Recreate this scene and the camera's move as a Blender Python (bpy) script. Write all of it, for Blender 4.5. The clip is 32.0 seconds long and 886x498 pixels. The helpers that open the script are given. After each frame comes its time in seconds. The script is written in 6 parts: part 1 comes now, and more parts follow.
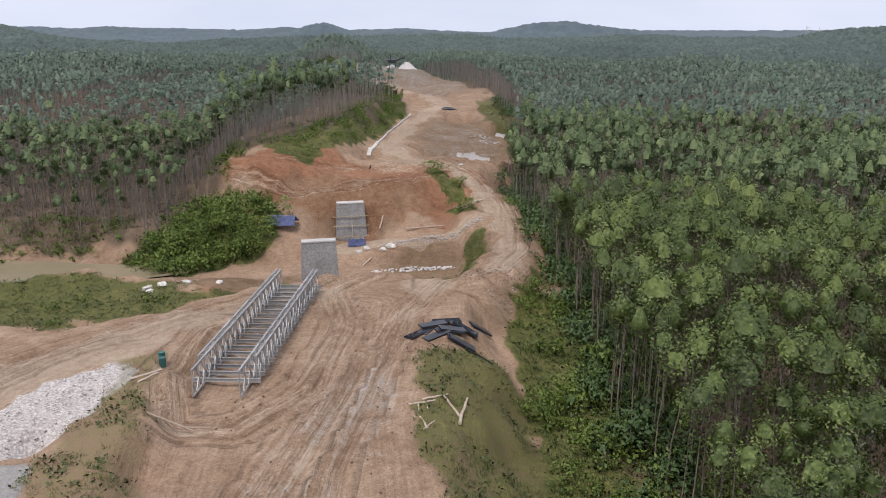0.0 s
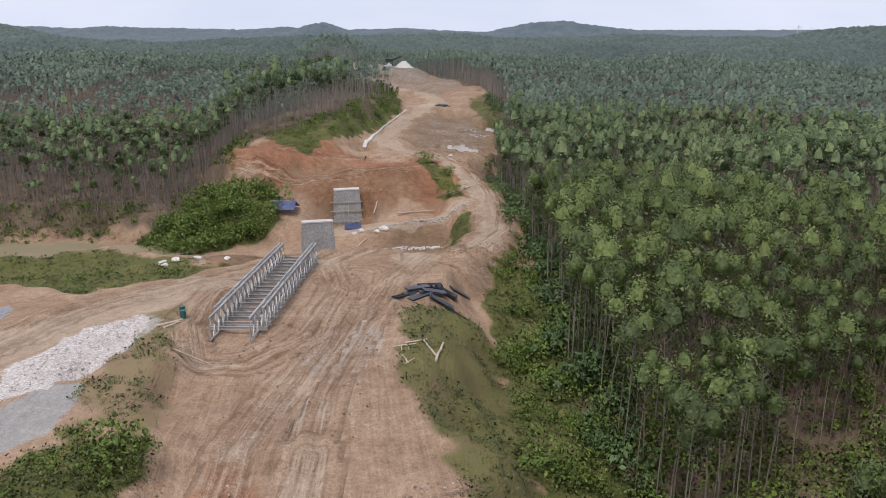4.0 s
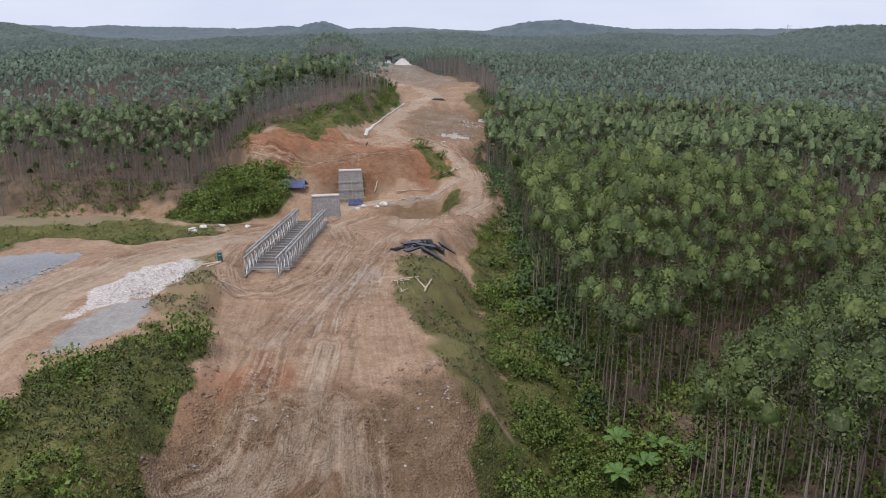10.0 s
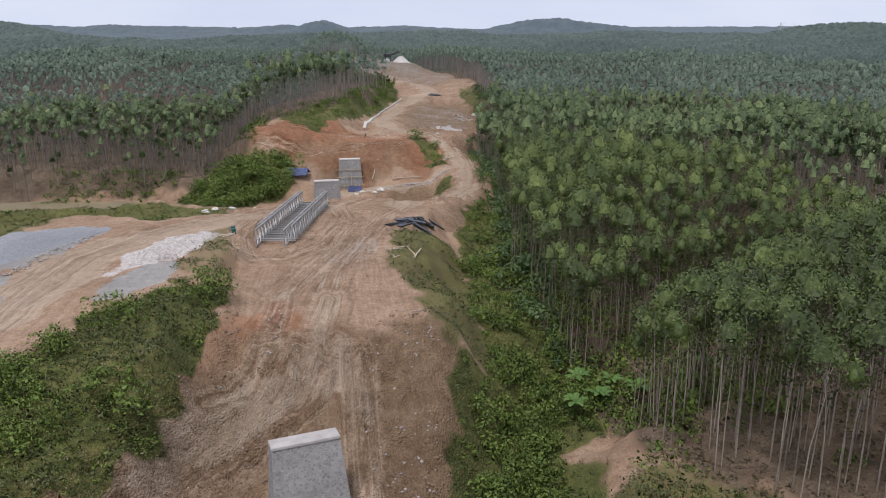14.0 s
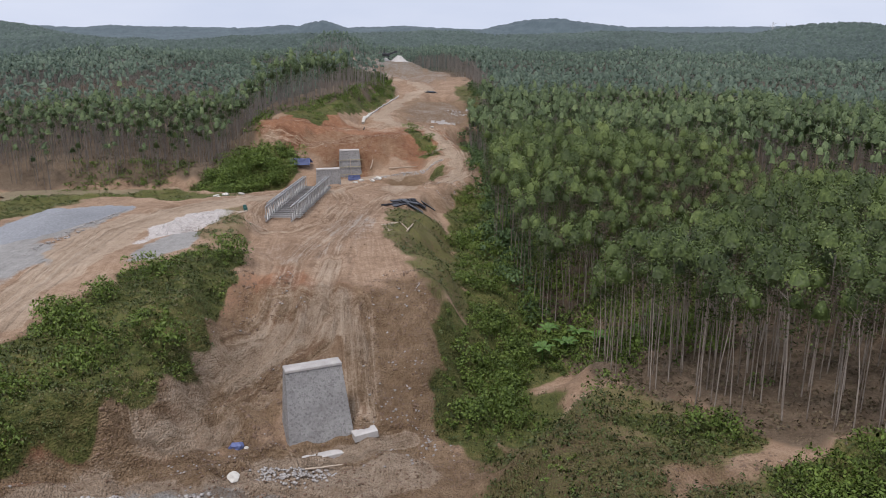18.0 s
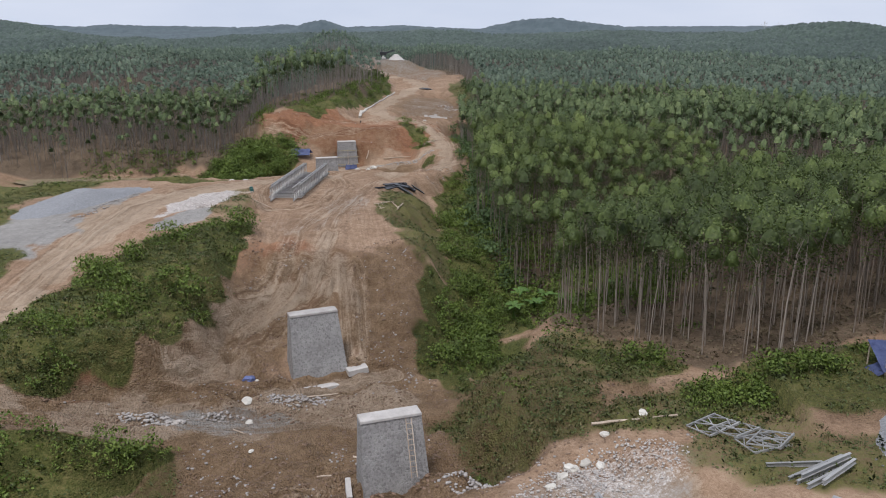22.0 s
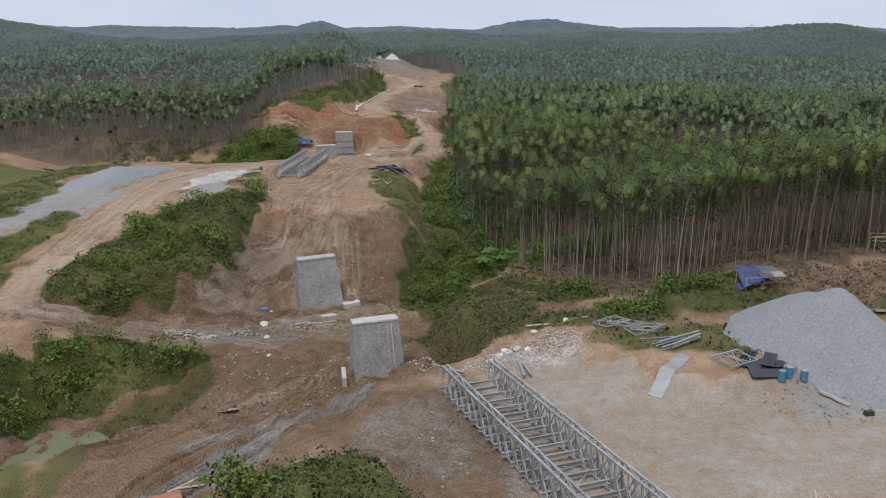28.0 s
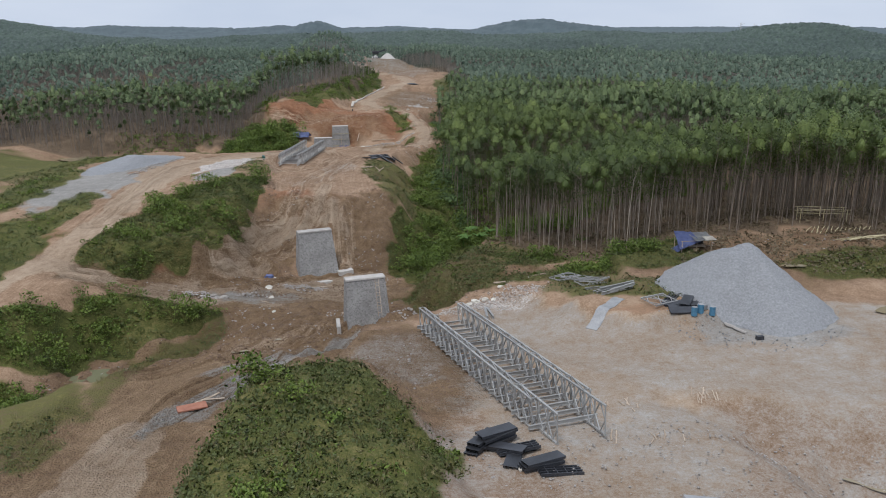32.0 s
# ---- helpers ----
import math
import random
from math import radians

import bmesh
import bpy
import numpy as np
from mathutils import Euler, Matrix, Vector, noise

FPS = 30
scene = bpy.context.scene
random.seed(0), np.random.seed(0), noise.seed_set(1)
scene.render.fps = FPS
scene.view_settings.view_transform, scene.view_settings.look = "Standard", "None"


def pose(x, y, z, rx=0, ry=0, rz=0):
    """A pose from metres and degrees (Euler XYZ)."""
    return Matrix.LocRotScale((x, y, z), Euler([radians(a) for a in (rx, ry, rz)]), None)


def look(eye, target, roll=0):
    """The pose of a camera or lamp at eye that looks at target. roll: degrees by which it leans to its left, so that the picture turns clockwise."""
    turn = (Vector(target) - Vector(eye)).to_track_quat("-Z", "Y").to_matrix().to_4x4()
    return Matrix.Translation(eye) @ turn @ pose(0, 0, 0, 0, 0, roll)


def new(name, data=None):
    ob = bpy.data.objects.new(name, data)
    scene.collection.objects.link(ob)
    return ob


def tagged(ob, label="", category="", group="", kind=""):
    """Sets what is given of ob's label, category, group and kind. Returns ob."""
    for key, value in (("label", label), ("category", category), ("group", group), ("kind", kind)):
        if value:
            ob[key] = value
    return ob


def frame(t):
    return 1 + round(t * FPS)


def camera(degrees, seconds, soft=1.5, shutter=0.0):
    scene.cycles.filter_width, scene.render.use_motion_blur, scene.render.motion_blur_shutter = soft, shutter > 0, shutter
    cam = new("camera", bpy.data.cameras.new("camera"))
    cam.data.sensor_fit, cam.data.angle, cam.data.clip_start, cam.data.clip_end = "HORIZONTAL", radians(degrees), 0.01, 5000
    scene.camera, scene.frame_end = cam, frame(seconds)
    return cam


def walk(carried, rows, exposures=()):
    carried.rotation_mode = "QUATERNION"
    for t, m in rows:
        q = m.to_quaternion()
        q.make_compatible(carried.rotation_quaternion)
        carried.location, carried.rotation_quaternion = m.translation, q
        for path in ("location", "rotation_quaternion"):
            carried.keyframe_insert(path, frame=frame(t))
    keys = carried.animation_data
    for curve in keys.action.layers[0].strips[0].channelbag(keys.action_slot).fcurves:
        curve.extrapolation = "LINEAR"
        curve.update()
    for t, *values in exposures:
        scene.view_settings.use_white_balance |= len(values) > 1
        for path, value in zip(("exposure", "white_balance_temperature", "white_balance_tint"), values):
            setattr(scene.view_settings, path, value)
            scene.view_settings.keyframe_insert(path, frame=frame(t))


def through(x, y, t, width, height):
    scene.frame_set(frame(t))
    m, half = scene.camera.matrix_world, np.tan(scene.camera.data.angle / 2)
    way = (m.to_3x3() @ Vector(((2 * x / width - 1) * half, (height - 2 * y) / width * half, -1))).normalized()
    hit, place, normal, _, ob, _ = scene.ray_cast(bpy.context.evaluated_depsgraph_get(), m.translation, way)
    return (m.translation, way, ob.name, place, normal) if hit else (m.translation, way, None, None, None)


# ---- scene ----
cam = camera(59.0, 32.0, 1.0)
METRES, EYE, TILT, LEAN, TURN = 112.0, 28.0, -15.75, 0.0, 0.0
ROWS = [
    (0.0, 0.0000, 0.0000, 0.0000, 0.000, 0.000, -0.000),
    (0.5, 0.0022, -0.0113, -0.0028, -0.019, 0.000, 0.010),
    (1.0, 0.0040, -0.0236, -0.0065, 0.013, 0.019, -0.010),
    (1.5, 0.0056, -0.0353, -0.0099, -0.032, 0.025, -0.010),
    (2.0, 0.0077, -0.0480, -0.0137, -0.019, 0.057, -0.010),
    (2.5, 0.0096, -0.0604, -0.0170, -0.070, 0.019, 0.020),
    (3.0, 0.0123, -0.0730, -0.0211, -0.038, 0.013, 0.010),
    (3.5, 0.0144, -0.0851, -0.0244, -0.044, 0.006, 0.020),
    (5.5, 0.0222, -0.1373, -0.0382, -0.044, -0.095, 0.050),
    (6.0, 0.0238, -0.1510, -0.0421, -0.038, -0.070, 0.030),
    (6.5, 0.0242, -0.1636, -0.0461, -0.051, -0.038, 0.010),
    (7.0, 0.0245, -0.1771, -0.0502, -0.006, -0.057, 0.050),
    (7.5, 0.0250, -0.1898, -0.0537, -0.006, -0.057, 0.050),
    (8.0, 0.0258, -0.2032, -0.0577, -0.032, -0.051, 0.080),
    (8.5, 0.0261, -0.2159, -0.0613, -0.025, -0.063, 0.060),
    (9.0, 0.0268, -0.2295, -0.0654, -0.057, -0.082, 0.070),
    (9.5, 0.0277, -0.2422, -0.0692, -0.032, -0.063, 0.030),
    (10.0, 0.0283, -0.2559, -0.0732, -0.070, -0.089, 0.050),
    (10.5, 0.0296, -0.2685, -0.0768, -0.063, -0.127, 0.090),
    (11.0, 0.0317, -0.2823, -0.0806, -0.044, -0.139, 0.120),
    (11.5, 0.0337, -0.2955, -0.0838, -0.025, -0.146, 0.090),
    (12.0, 0.0358, -0.3092, -0.0879, -0.051, -0.152, 0.100),
    (12.5, 0.0370, -0.3220, -0.0916, -0.057, -0.165, 0.160),
    (13.0, 0.0391, -0.3358, -0.0957, -0.070, -0.171, 0.160),
    (13.5, 0.0409, -0.3486, -0.0995, -0.051, -0.190, 0.180),
    (14.0, 0.0427, -0.3628, -0.1037, -0.025, -0.190, 0.190),
    (14.5, 0.0440, -0.3760, -0.1073, -0.063, -0.215, 0.210),
    (16.5, 0.0502, -0.4316, -0.1238, -0.038, -0.190, 0.240),
    (17.0, 0.0520, -0.4464, -0.1277, -0.025, -0.184, 0.240),
    (17.5, 0.0536, -0.4598, -0.1317, -0.051, -0.177, 0.250),
    (18.0, 0.0557, -0.4742, -0.1360, -0.051, -0.171, 0.230),
    (18.5, 0.0571, -0.4876, -0.1397, -0.089, -0.202, 0.210),
    (19.0, 0.0593, -0.5023, -0.1440, -0.108, -0.215, 0.220),
    (19.5, 0.0613, -0.5160, -0.1478, -0.070, -0.215, 0.210),
    (20.0, 0.0638, -0.5307, -0.1519, -0.095, -0.209, 0.240),
    (20.5, 0.0664, -0.5446, -0.1560, -0.089, -0.215, 0.270),
    (21.0, 0.0685, -0.5598, -0.1603, -0.108, -0.215, 0.230),
    (21.5, 0.0705, -0.5735, -0.1648, -0.139, -0.221, 0.270),
    (22.0, 0.0736, -0.5886, -0.1688, -0.101, -0.209, 0.250),
    (22.5, 0.0754, -0.6030, -0.1726, -0.165, -0.215, 0.270),
    (23.0, 0.0778, -0.6181, -0.1770, -0.133, -0.215, 0.270),
    (23.5, 0.0799, -0.6327, -0.1809, -0.158, -0.202, 0.290),
    (24.0, 0.0819, -0.6485, -0.1852, -0.190, -0.202, 0.280),
    (24.5, 0.0840, -0.6630, -0.1896, -0.177, -0.171, 0.220),
    (25.0, 0.0856, -0.6789, -0.1941, -0.234, -0.177, 0.260),
    (25.5, 0.0880, -0.6941, -0.1977, -0.196, -0.177, 0.220),
    (27.5, 0.0962, -0.7554, -0.2146, -0.247, -0.184, 0.240),
    (28.0, 0.0978, -0.7715, -0.2189, -0.228, -0.152, 0.230),
    (28.5, 0.1000, -0.7863, -0.2231, -0.247, -0.146, 0.250),
    (29.0, 0.1019, -0.8027, -0.2275, -0.272, -0.139, 0.280),
    (29.5, 0.1043, -0.8178, -0.2317, -0.285, -0.139, 0.290),
    (30.0, 0.1066, -0.8344, -0.2363, -0.323, -0.146, 0.280),
    (30.5, 0.1094, -0.8494, -0.2405, -0.316, -0.139, 0.290),
    (31.0, 0.1119, -0.8654, -0.2450, -0.348, -0.152, 0.340),
    (31.5, 0.1144, -0.8799, -0.2490, -0.354, -0.146, 0.320),
    (32.0, 0.1166, -0.8957, -0.2532, -0.386, -0.165, 0.350),
]
walk(cam, [(t, pose(0, 0, EYE, TILT, LEAN, TURN) @ pose(METRES * x, METRES * y, METRES * z, 90 + pitch, roll, yaw)) for t, x, y, z, yaw, pitch, roll in ROWS], [(0.0, 0.16, 6250, 17), (13.0, 0.08, 6150, 17), (25.0, -0.05, 6150, 13), (32.0, -0.10, 6050, 11)])

# ---- world and light ----
world = bpy.data.worlds.new("overcast_sky")
scene.world = world
world.use_nodes = True
wn, wl = world.node_tree.nodes, world.node_tree.links
wn.clear()
w_out = wn.new("ShaderNodeOutputWorld")
w_bg = wn.new("ShaderNodeBackground")
w_sky = wn.new("ShaderNodeTexSky")
w_sky.sky_type = "NISHITA"
w_sky.sun_disc = False
w_sky.sun_elevation, w_sky.sun_rotation = radians(62), radians(200)
w_sky.air_density, w_sky.dust_density, w_sky.ozone_density = 1.0, 6.0, 1.0
w_co = wn.new("ShaderNodeTexCoord")
w_map = wn.new("ShaderNodeMapping")
w_map.inputs["Scale"].default_value = (1.0, 1.0, 4.0)
w_cloud = wn.new("ShaderNodeTexNoise")
w_cloud.inputs["Scale"].default_value = 2.2
w_cloud.inputs["Detail"].default_value = 6
w_ramp = wn.new("ShaderNodeValToRGB")
w_ramp.color_ramp.elements[0].position, w_ramp.color_ramp.elements[0].color = 0.3, (7.2, 8.0, 9.2, 1)
w_ramp.color_ramp.elements[1].position, w_ramp.color_ramp.elements[1].color = 0.72, (9.3, 9.8, 10.5, 1)
w_mix = wn.new("ShaderNodeMixRGB")
w_mix.inputs[0].default_value = 0.9
wl.new(w_co.outputs["Generated"], w_map.inputs[0])
wl.new(w_map.outputs[0], w_cloud.inputs["Vector"])
wl.new(w_cloud.outputs[0], w_ramp.inputs[0])
wl.new(w_sky.outputs[0], w_mix.inputs[1])
wl.new(w_ramp.outputs[0], w_mix.inputs[2])
wl.new(w_mix.outputs[0], w_bg.inputs[0])
w_bg.inputs[1].default_value = 0.091
wl.new(w_bg.outputs[0], w_out.inputs[0])

sun_data = bpy.data.lights.new("sun", "SUN")
sun_data.energy, sun_data.angle, sun_data.color = 2.1, radians(14), (1.0, 0.95, 0.88)
sun = new("sun", sun_data)
sun.matrix_world = look((0, 0, 200), (45, 75, 0))


# ---- materials ----
def nodes_of(name):
    m = bpy.data.materials.new(name)
    m.use_nodes = True
    return m, m.node_tree.nodes, m.node_tree.links, m.node_tree.nodes["Principled BSDF"]


def noise_node(n, l, vec, scale, detail=4, rough=0.55):
    k = n.new("ShaderNodeTexNoise")
    k.inputs["Scale"].default_value = scale
    k.inputs["Detail"].default_value = detail
    k.inputs["Roughness"].default_value = rough
    l.new(vec, k.inputs["Vector"])
    return k.outputs[0]


def ramp_node(n, l, fac, stops):
    r = n.new("ShaderNodeValToRGB")
    e = r.color_ramp.elements
    while len(e) < len(stops):
        e.new(0.5)
    for el, (p, c) in zip(e, stops):
        el.position, el.color = p, (*c, 1)
    l.new(fac, r.inputs[0])
    return r.outputs[0]


def mix_node(n, l, fac, a, b, mode="MIX"):
    m = n.new("ShaderNodeMixRGB")
    m.blend_type = mode
    for k, v in ((0, fac), (1, a), (2, b)):
        if isinstance(v, (int, float)):
            m.inputs[k].default_value = v
        elif isinstance(v, tuple):
            m.inputs[k].default_value = (*v, 1)
        else:
            l.new(v, m.inputs[k])
    return m.outputs[0]


def math_node(n, l, op, a, b=0.0, clamp=False):
    m = n.new("ShaderNodeMath")
    m.operation, m.use_clamp = op, clamp
    for k, v in ((0, a), (1, b)):
        if isinstance(v, (int, float)):
            m.inputs[k].default_value = v
        else:
            l.new(v, m.inputs[k])
    return m.outputs[0]


def bump_node(n, l, height, strength, dist, normal=None):
    b = n.new("ShaderNodeBump")
    b.inputs["Strength"].default_value, b.inputs["Distance"].default_value = strength, dist
    l.new(height, b.inputs["Height"])
    if normal is not None:
        l.new(normal, b.inputs["Normal"])
    return b.outputs[0]


def place_of(n):
    return n.new("ShaderNodeNewGeometry").outputs["Position"]


def surface(name, dark, light, scale, rough=0.85, metal=0.0, bump=0.3, dist=0.02, fine=9.0, vary=0.25, local=True):
    """A two-scale surface: broad stains, fine grain, relief and a shift from piece to piece."""
    m, n, l, p = nodes_of(name)
    vec = n.new("ShaderNodeTexCoord").outputs["Object"] if local else place_of(n)
    a = noise_node(n, l, vec, scale, 5)
    b = noise_node(n, l, vec, scale * fine, 4, 0.7)
    f = math_node(n, l, "ADD", math_node(n, l, "MULTIPLY", a, 0.6), math_node(n, l, "MULTIPLY", b, 0.4))
    info = n.new("ShaderNodeObjectInfo")
    f = math_node(n, l, "ADD", f, math_node(n, l, "MULTIPLY", math_node(n, l, "SUBTRACT", info.outputs["Random"], 0.5), vary))
    l.new(ramp_node(n, l, f, [(0.3, dark), (0.7, light)]), p.inputs["Base Color"])
    p.inputs["Roughness"].default_value, p.inputs["Metallic"].default_value = rough, metal
    l.new(bump_node(n, l, b, bump, dist), p.inputs["Normal"])
    return m


def leaf_surface(name, dark, mid, light, broad=0.22, tint="", through=0.25):
    """Foliage: a tint for each leaf clump, a slower tint from tree to tree, light let through."""
    m, n, l, p = nodes_of(name)
    geo = n.new("ShaderNodeNewGeometry")
    a = noise_node(n, l, geo.outputs["Position"], broad, 3, 0.6)
    big = noise_node(n, l, geo.outputs["Position"], 0.012, 3, 0.6)
    fine = noise_node(n, l, geo.outputs["Position"], 14 * broad, 3, 0.7)
    f = math_node(n, l, "ADD", math_node(n, l, "MULTIPLY", a, 0.6), math_node(n, l, "MULTIPLY", geo.outputs["Random Per Island"], 0.2))
    f = math_node(n, l, "ADD", f, math_node(n, l, "MULTIPLY", math_node(n, l, "SUBTRACT", fine, 0.36), 0.6))
    f = math_node(n, l, "ADD", f, math_node(n, l, "MULTIPLY", math_node(n, l, "SUBTRACT", big, 0.5), 0.5))
    if tint:
        if tint == "object":
            own = n.new("ShaderNodeObjectInfo").outputs["Random"]
        else:
            k = n.new("ShaderNodeAttribute")
            k.attribute_name = tint
            own = k.outputs["Fac"]
        f = math_node(n, l, "ADD", f, math_node(n, l, "MULTIPLY", math_node(n, l, "SUBTRACT", own, 0.5), 0.28))
    col = ramp_node(n, l, f, [(0.28, dark), (0.52, mid), (0.85, light)])
    l.new(col, p.inputs["Base Color"])
    p.inputs["Roughness"].default_value = 0.6
    tr = n.new("ShaderNodeBsdfTranslucent")
    l.new(col, tr.inputs["Color"])
    mx = n.new("ShaderNodeMixShader")
    mx.inputs[0].default_value = through
    l.new(p.outputs[0], mx.inputs[1])
    l.new(tr.outputs[0], mx.inputs[2])
    l.new(mx.outputs[0], n["Material Output"].inputs["Surface"])
    return m


def ground_surface(name):
    """Clay, gravel, road dust, red cut soil and grass litter, mixed by the plan's cover layers."""
    m, n, l, p = nodes_of(name)
    pos = place_of(n)

    def layer(key):
        a = n.new("ShaderNodeAttribute")
        a.attribute_name = key
        s = n.new("ShaderNodeSeparateColor")
        l.new(a.outputs["Color"], s.inputs[0])
        return s.outputs

    one, two = layer("cover"), layer("soil")
    n1 = noise_node(n, l, pos, 0.12, 6, 0.6)
    n2 = noise_node(n, l, pos, 0.9, 6, 0.65)
    n3 = noise_node(n, l, pos, 4.0, 6, 0.78)
    n5 = noise_node(n, l, pos, 13.0, 4, 0.8)
    f = math_node(n, l, "ADD", math_node(n, l, "MULTIPLY", n1, 0.34), math_node(n, l, "ADD", math_node(n, l, "MULTIPLY", n2, 0.34), math_node(n, l, "ADD", math_node(n, l, "MULTIPLY", n3, 0.5), math_node(n, l, "MULTIPLY", math_node(n, l, "SUBTRACT", n5, 0.72), 0.42))))
    way = n.new("ShaderNodeAttribute")
    way.attribute_name = "flow"
    sep = n.new("ShaderNodeSeparateXYZ")
    l.new(way.outputs["Vector"], sep.inputs[0])
    com = n.new("ShaderNodeCombineXYZ")
    l.new(math_node(n, l, "MULTIPLY", sep.outputs[0], 2.3), com.inputs[0])
    l.new(math_node(n, l, "MULTIPLY", sep.outputs[1], 0.07), com.inputs[1])
    streak = noise_node(n, l, com.outputs[0], 1.0, 5, 0.7)
    f = math_node(n, l, "ADD", f, math_node(n, l, "MULTIPLY", math_node(n, l, "MULTIPLY", math_node(n, l, "SUBTRACT", streak, 0.5), 0.45), sep.outputs[2]))

    def edge(w, soft=0.5):
        t = math_node(n, l, "ADD", w, math_node(n, l, "MULTIPLY", math_node(n, l, "SUBTRACT", f, 0.5), 1.5))
        r = n.new("ShaderNodeMapRange")
        r.interpolation_type = "SMOOTHSTEP"
        r.inputs["From Min"].default_value, r.inputs["From Max"].default_value = 0.5 - soft / 2, 0.5 + soft / 2
        l.new(t, r.inputs["Value"])
        return r.outputs[0]

    clay = ramp_node(n, l, f, [(0.36, (0.172, 0.108, 0.066)), (0.5, (0.285, 0.19, 0.122)), (0.64, (0.4, 0.288, 0.198))])
    red = ramp_node(n, l, f, [(0.36, (0.14, 0.064, 0.034)), (0.5, (0.245, 0.12, 0.064)), (0.64, (0.355, 0.2, 0.118))])
    brown = ramp_node(n, l, f, [(0.34, (0.118, 0.073, 0.04)), (0.5, (0.235, 0.156, 0.091)), (0.66, (0.365, 0.258, 0.163))])
    road = ramp_node(n, l, f, [(0.36, (0.23, 0.163, 0.108)), (0.5, (0.335, 0.25, 0.174)), (0.64, (0.44, 0.345, 0.252))])
    grey = ramp_node(n, l, f, [(0.32, (0.165, 0.156, 0.143)), (0.5, (0.262, 0.249, 0.229)), (0.68, (0.385, 0.367, 0.338))])
    chips = ramp_node(n, l, n3, [(0.32, (0.24, 0.205, 0.18)), (0.5, (0.46, 0.415, 0.38)), (0.64, (0.68, 0.64, 0.59))])
    grass = ramp_node(n, l, f, [(0.36, (0.038, 0.048, 0.013)), (0.5, (0.088, 0.095, 0.026)), (0.64, (0.19, 0.16, 0.064))])
    litter = ramp_node(n, l, f, [(0.36, (0.064, 0.045, 0.029)), (0.5, (0.125, 0.09, 0.059)), (0.64, (0.21, 0.158, 0.108))])
    col = mix_node(n, l, edge(two[0]), clay, red)
    col = mix_node(n, l, edge(two[1]), col, brown)
    col = mix_node(n, l, edge(one[2]), col, road)
    col = mix_node(n, l, edge(one[1]), col, grey)
    col = mix_node(n, l, edge(two[2], 0.3), col, chips)
    col = mix_node(n, l, edge(one[0], 0.4), col, grass)
    a = n.new("ShaderNodeAttribute")
    a.attribute_name = "forest"
    col = mix_node(n, l, edge(a.outputs["Fac"], 0.4), col, litter)
    green = ramp_node(n, l, n2, [(0.35, (0.03, 0.05, 0.034)), (0.65, (0.06, 0.092, 0.06))])
    c = n.new("ShaderNodeAttribute")
    c.attribute_name = "canopy"
    col = mix_node(n, l, c.outputs["Fac"], col, green)
    l.new(col, p.inputs["Base Color"])
    p.inputs["Roughness"].default_value = 0.95
    p.inputs["Specular IOR Level"].default_value = 0.2
    vo = n.new("ShaderNodeTexVoronoi")
    vo.inputs["Scale"].default_value = 5.5
    l.new(pos, vo.inputs["Vector"])
    h = math_node(n, l, "ADD", n3, math_node(n, l, "MULTIPLY", n2, 1.6))
    h = math_node(n, l, "SUBTRACT", h, math_node(n, l, "MULTIPLY", vo.outputs["Distance"], 1.3))
    h = math_node(n, l, "MULTIPLY", h, math_node(n, l, "ADD", 0.3, math_node(n, l, "MULTIPLY", two[1], 1.7)))
    h = math_node(n, l, "ADD", h, math_node(n, l, "MULTIPLY", math_node(n, l, "MULTIPLY", streak, 2.2), sep.outputs[2]))
    l.new(bump_node(n, l, h, 0.9, 0.15), p.inputs["Normal"])
    return m


M_GROUND = ground_surface("earth")
ACACIA = ((0.046, 0.068, 0.015), (0.1, 0.142, 0.032), (0.235, 0.29, 0.08))
M_LEAF = leaf_surface("acacia_leaves", *ACACIA, 0.3, "tint", 0.22)
M_LEAF_SINGLE = leaf_surface("acacia_leaves_single", *ACACIA, 0.3, "object", 0.22)
# canopies by distance: air haze painted into the leaf colour, bluer farther off
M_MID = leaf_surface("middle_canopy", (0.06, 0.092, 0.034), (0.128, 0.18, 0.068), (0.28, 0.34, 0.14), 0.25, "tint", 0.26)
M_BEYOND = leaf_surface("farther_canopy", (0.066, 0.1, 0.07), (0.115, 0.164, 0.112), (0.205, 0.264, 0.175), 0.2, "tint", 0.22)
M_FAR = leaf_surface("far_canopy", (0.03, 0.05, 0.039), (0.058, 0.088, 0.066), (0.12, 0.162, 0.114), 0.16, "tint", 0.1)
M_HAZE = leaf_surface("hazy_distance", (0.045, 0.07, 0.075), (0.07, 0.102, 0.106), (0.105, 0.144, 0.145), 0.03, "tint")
M_SHRUB = leaf_surface("shrub_leaves", (0.072, 0.112, 0.017), (0.152, 0.222, 0.034), (0.29, 0.36, 0.072), 0.3, "", 0.3)
M_HERB = leaf_surface("dull_herbs", (0.05, 0.07, 0.018), (0.1, 0.126, 0.034), (0.185, 0.205, 0.065), 0.25)
M_FERN = leaf_surface("fern_fronds", (0.06, 0.08, 0.02), (0.115, 0.142, 0.038), (0.2, 0.22, 0.07), 0.25, "", 0.35)
M_GRASS = leaf_surface("dry_grass_blades", (0.1, 0.094, 0.036), (0.185, 0.162, 0.068), (0.31, 0.262, 0.125), 0.2)
M_SLASH = leaf_surface("dead_brush", (0.075, 0.056, 0.03), (0.15, 0.115, 0.064), (0.27, 0.215, 0.13), 0.3)
M_BARK = surface("pale_bark", (0.16, 0.125, 0.095), (0.36, 0.305, 0.25), 0.6, 0.9, local=False)
M_BARK_DIM = surface("dim_bark", (0.155, 0.133, 0.11), (0.32, 0.28, 0.24), 0.6, 0.9, local=False)
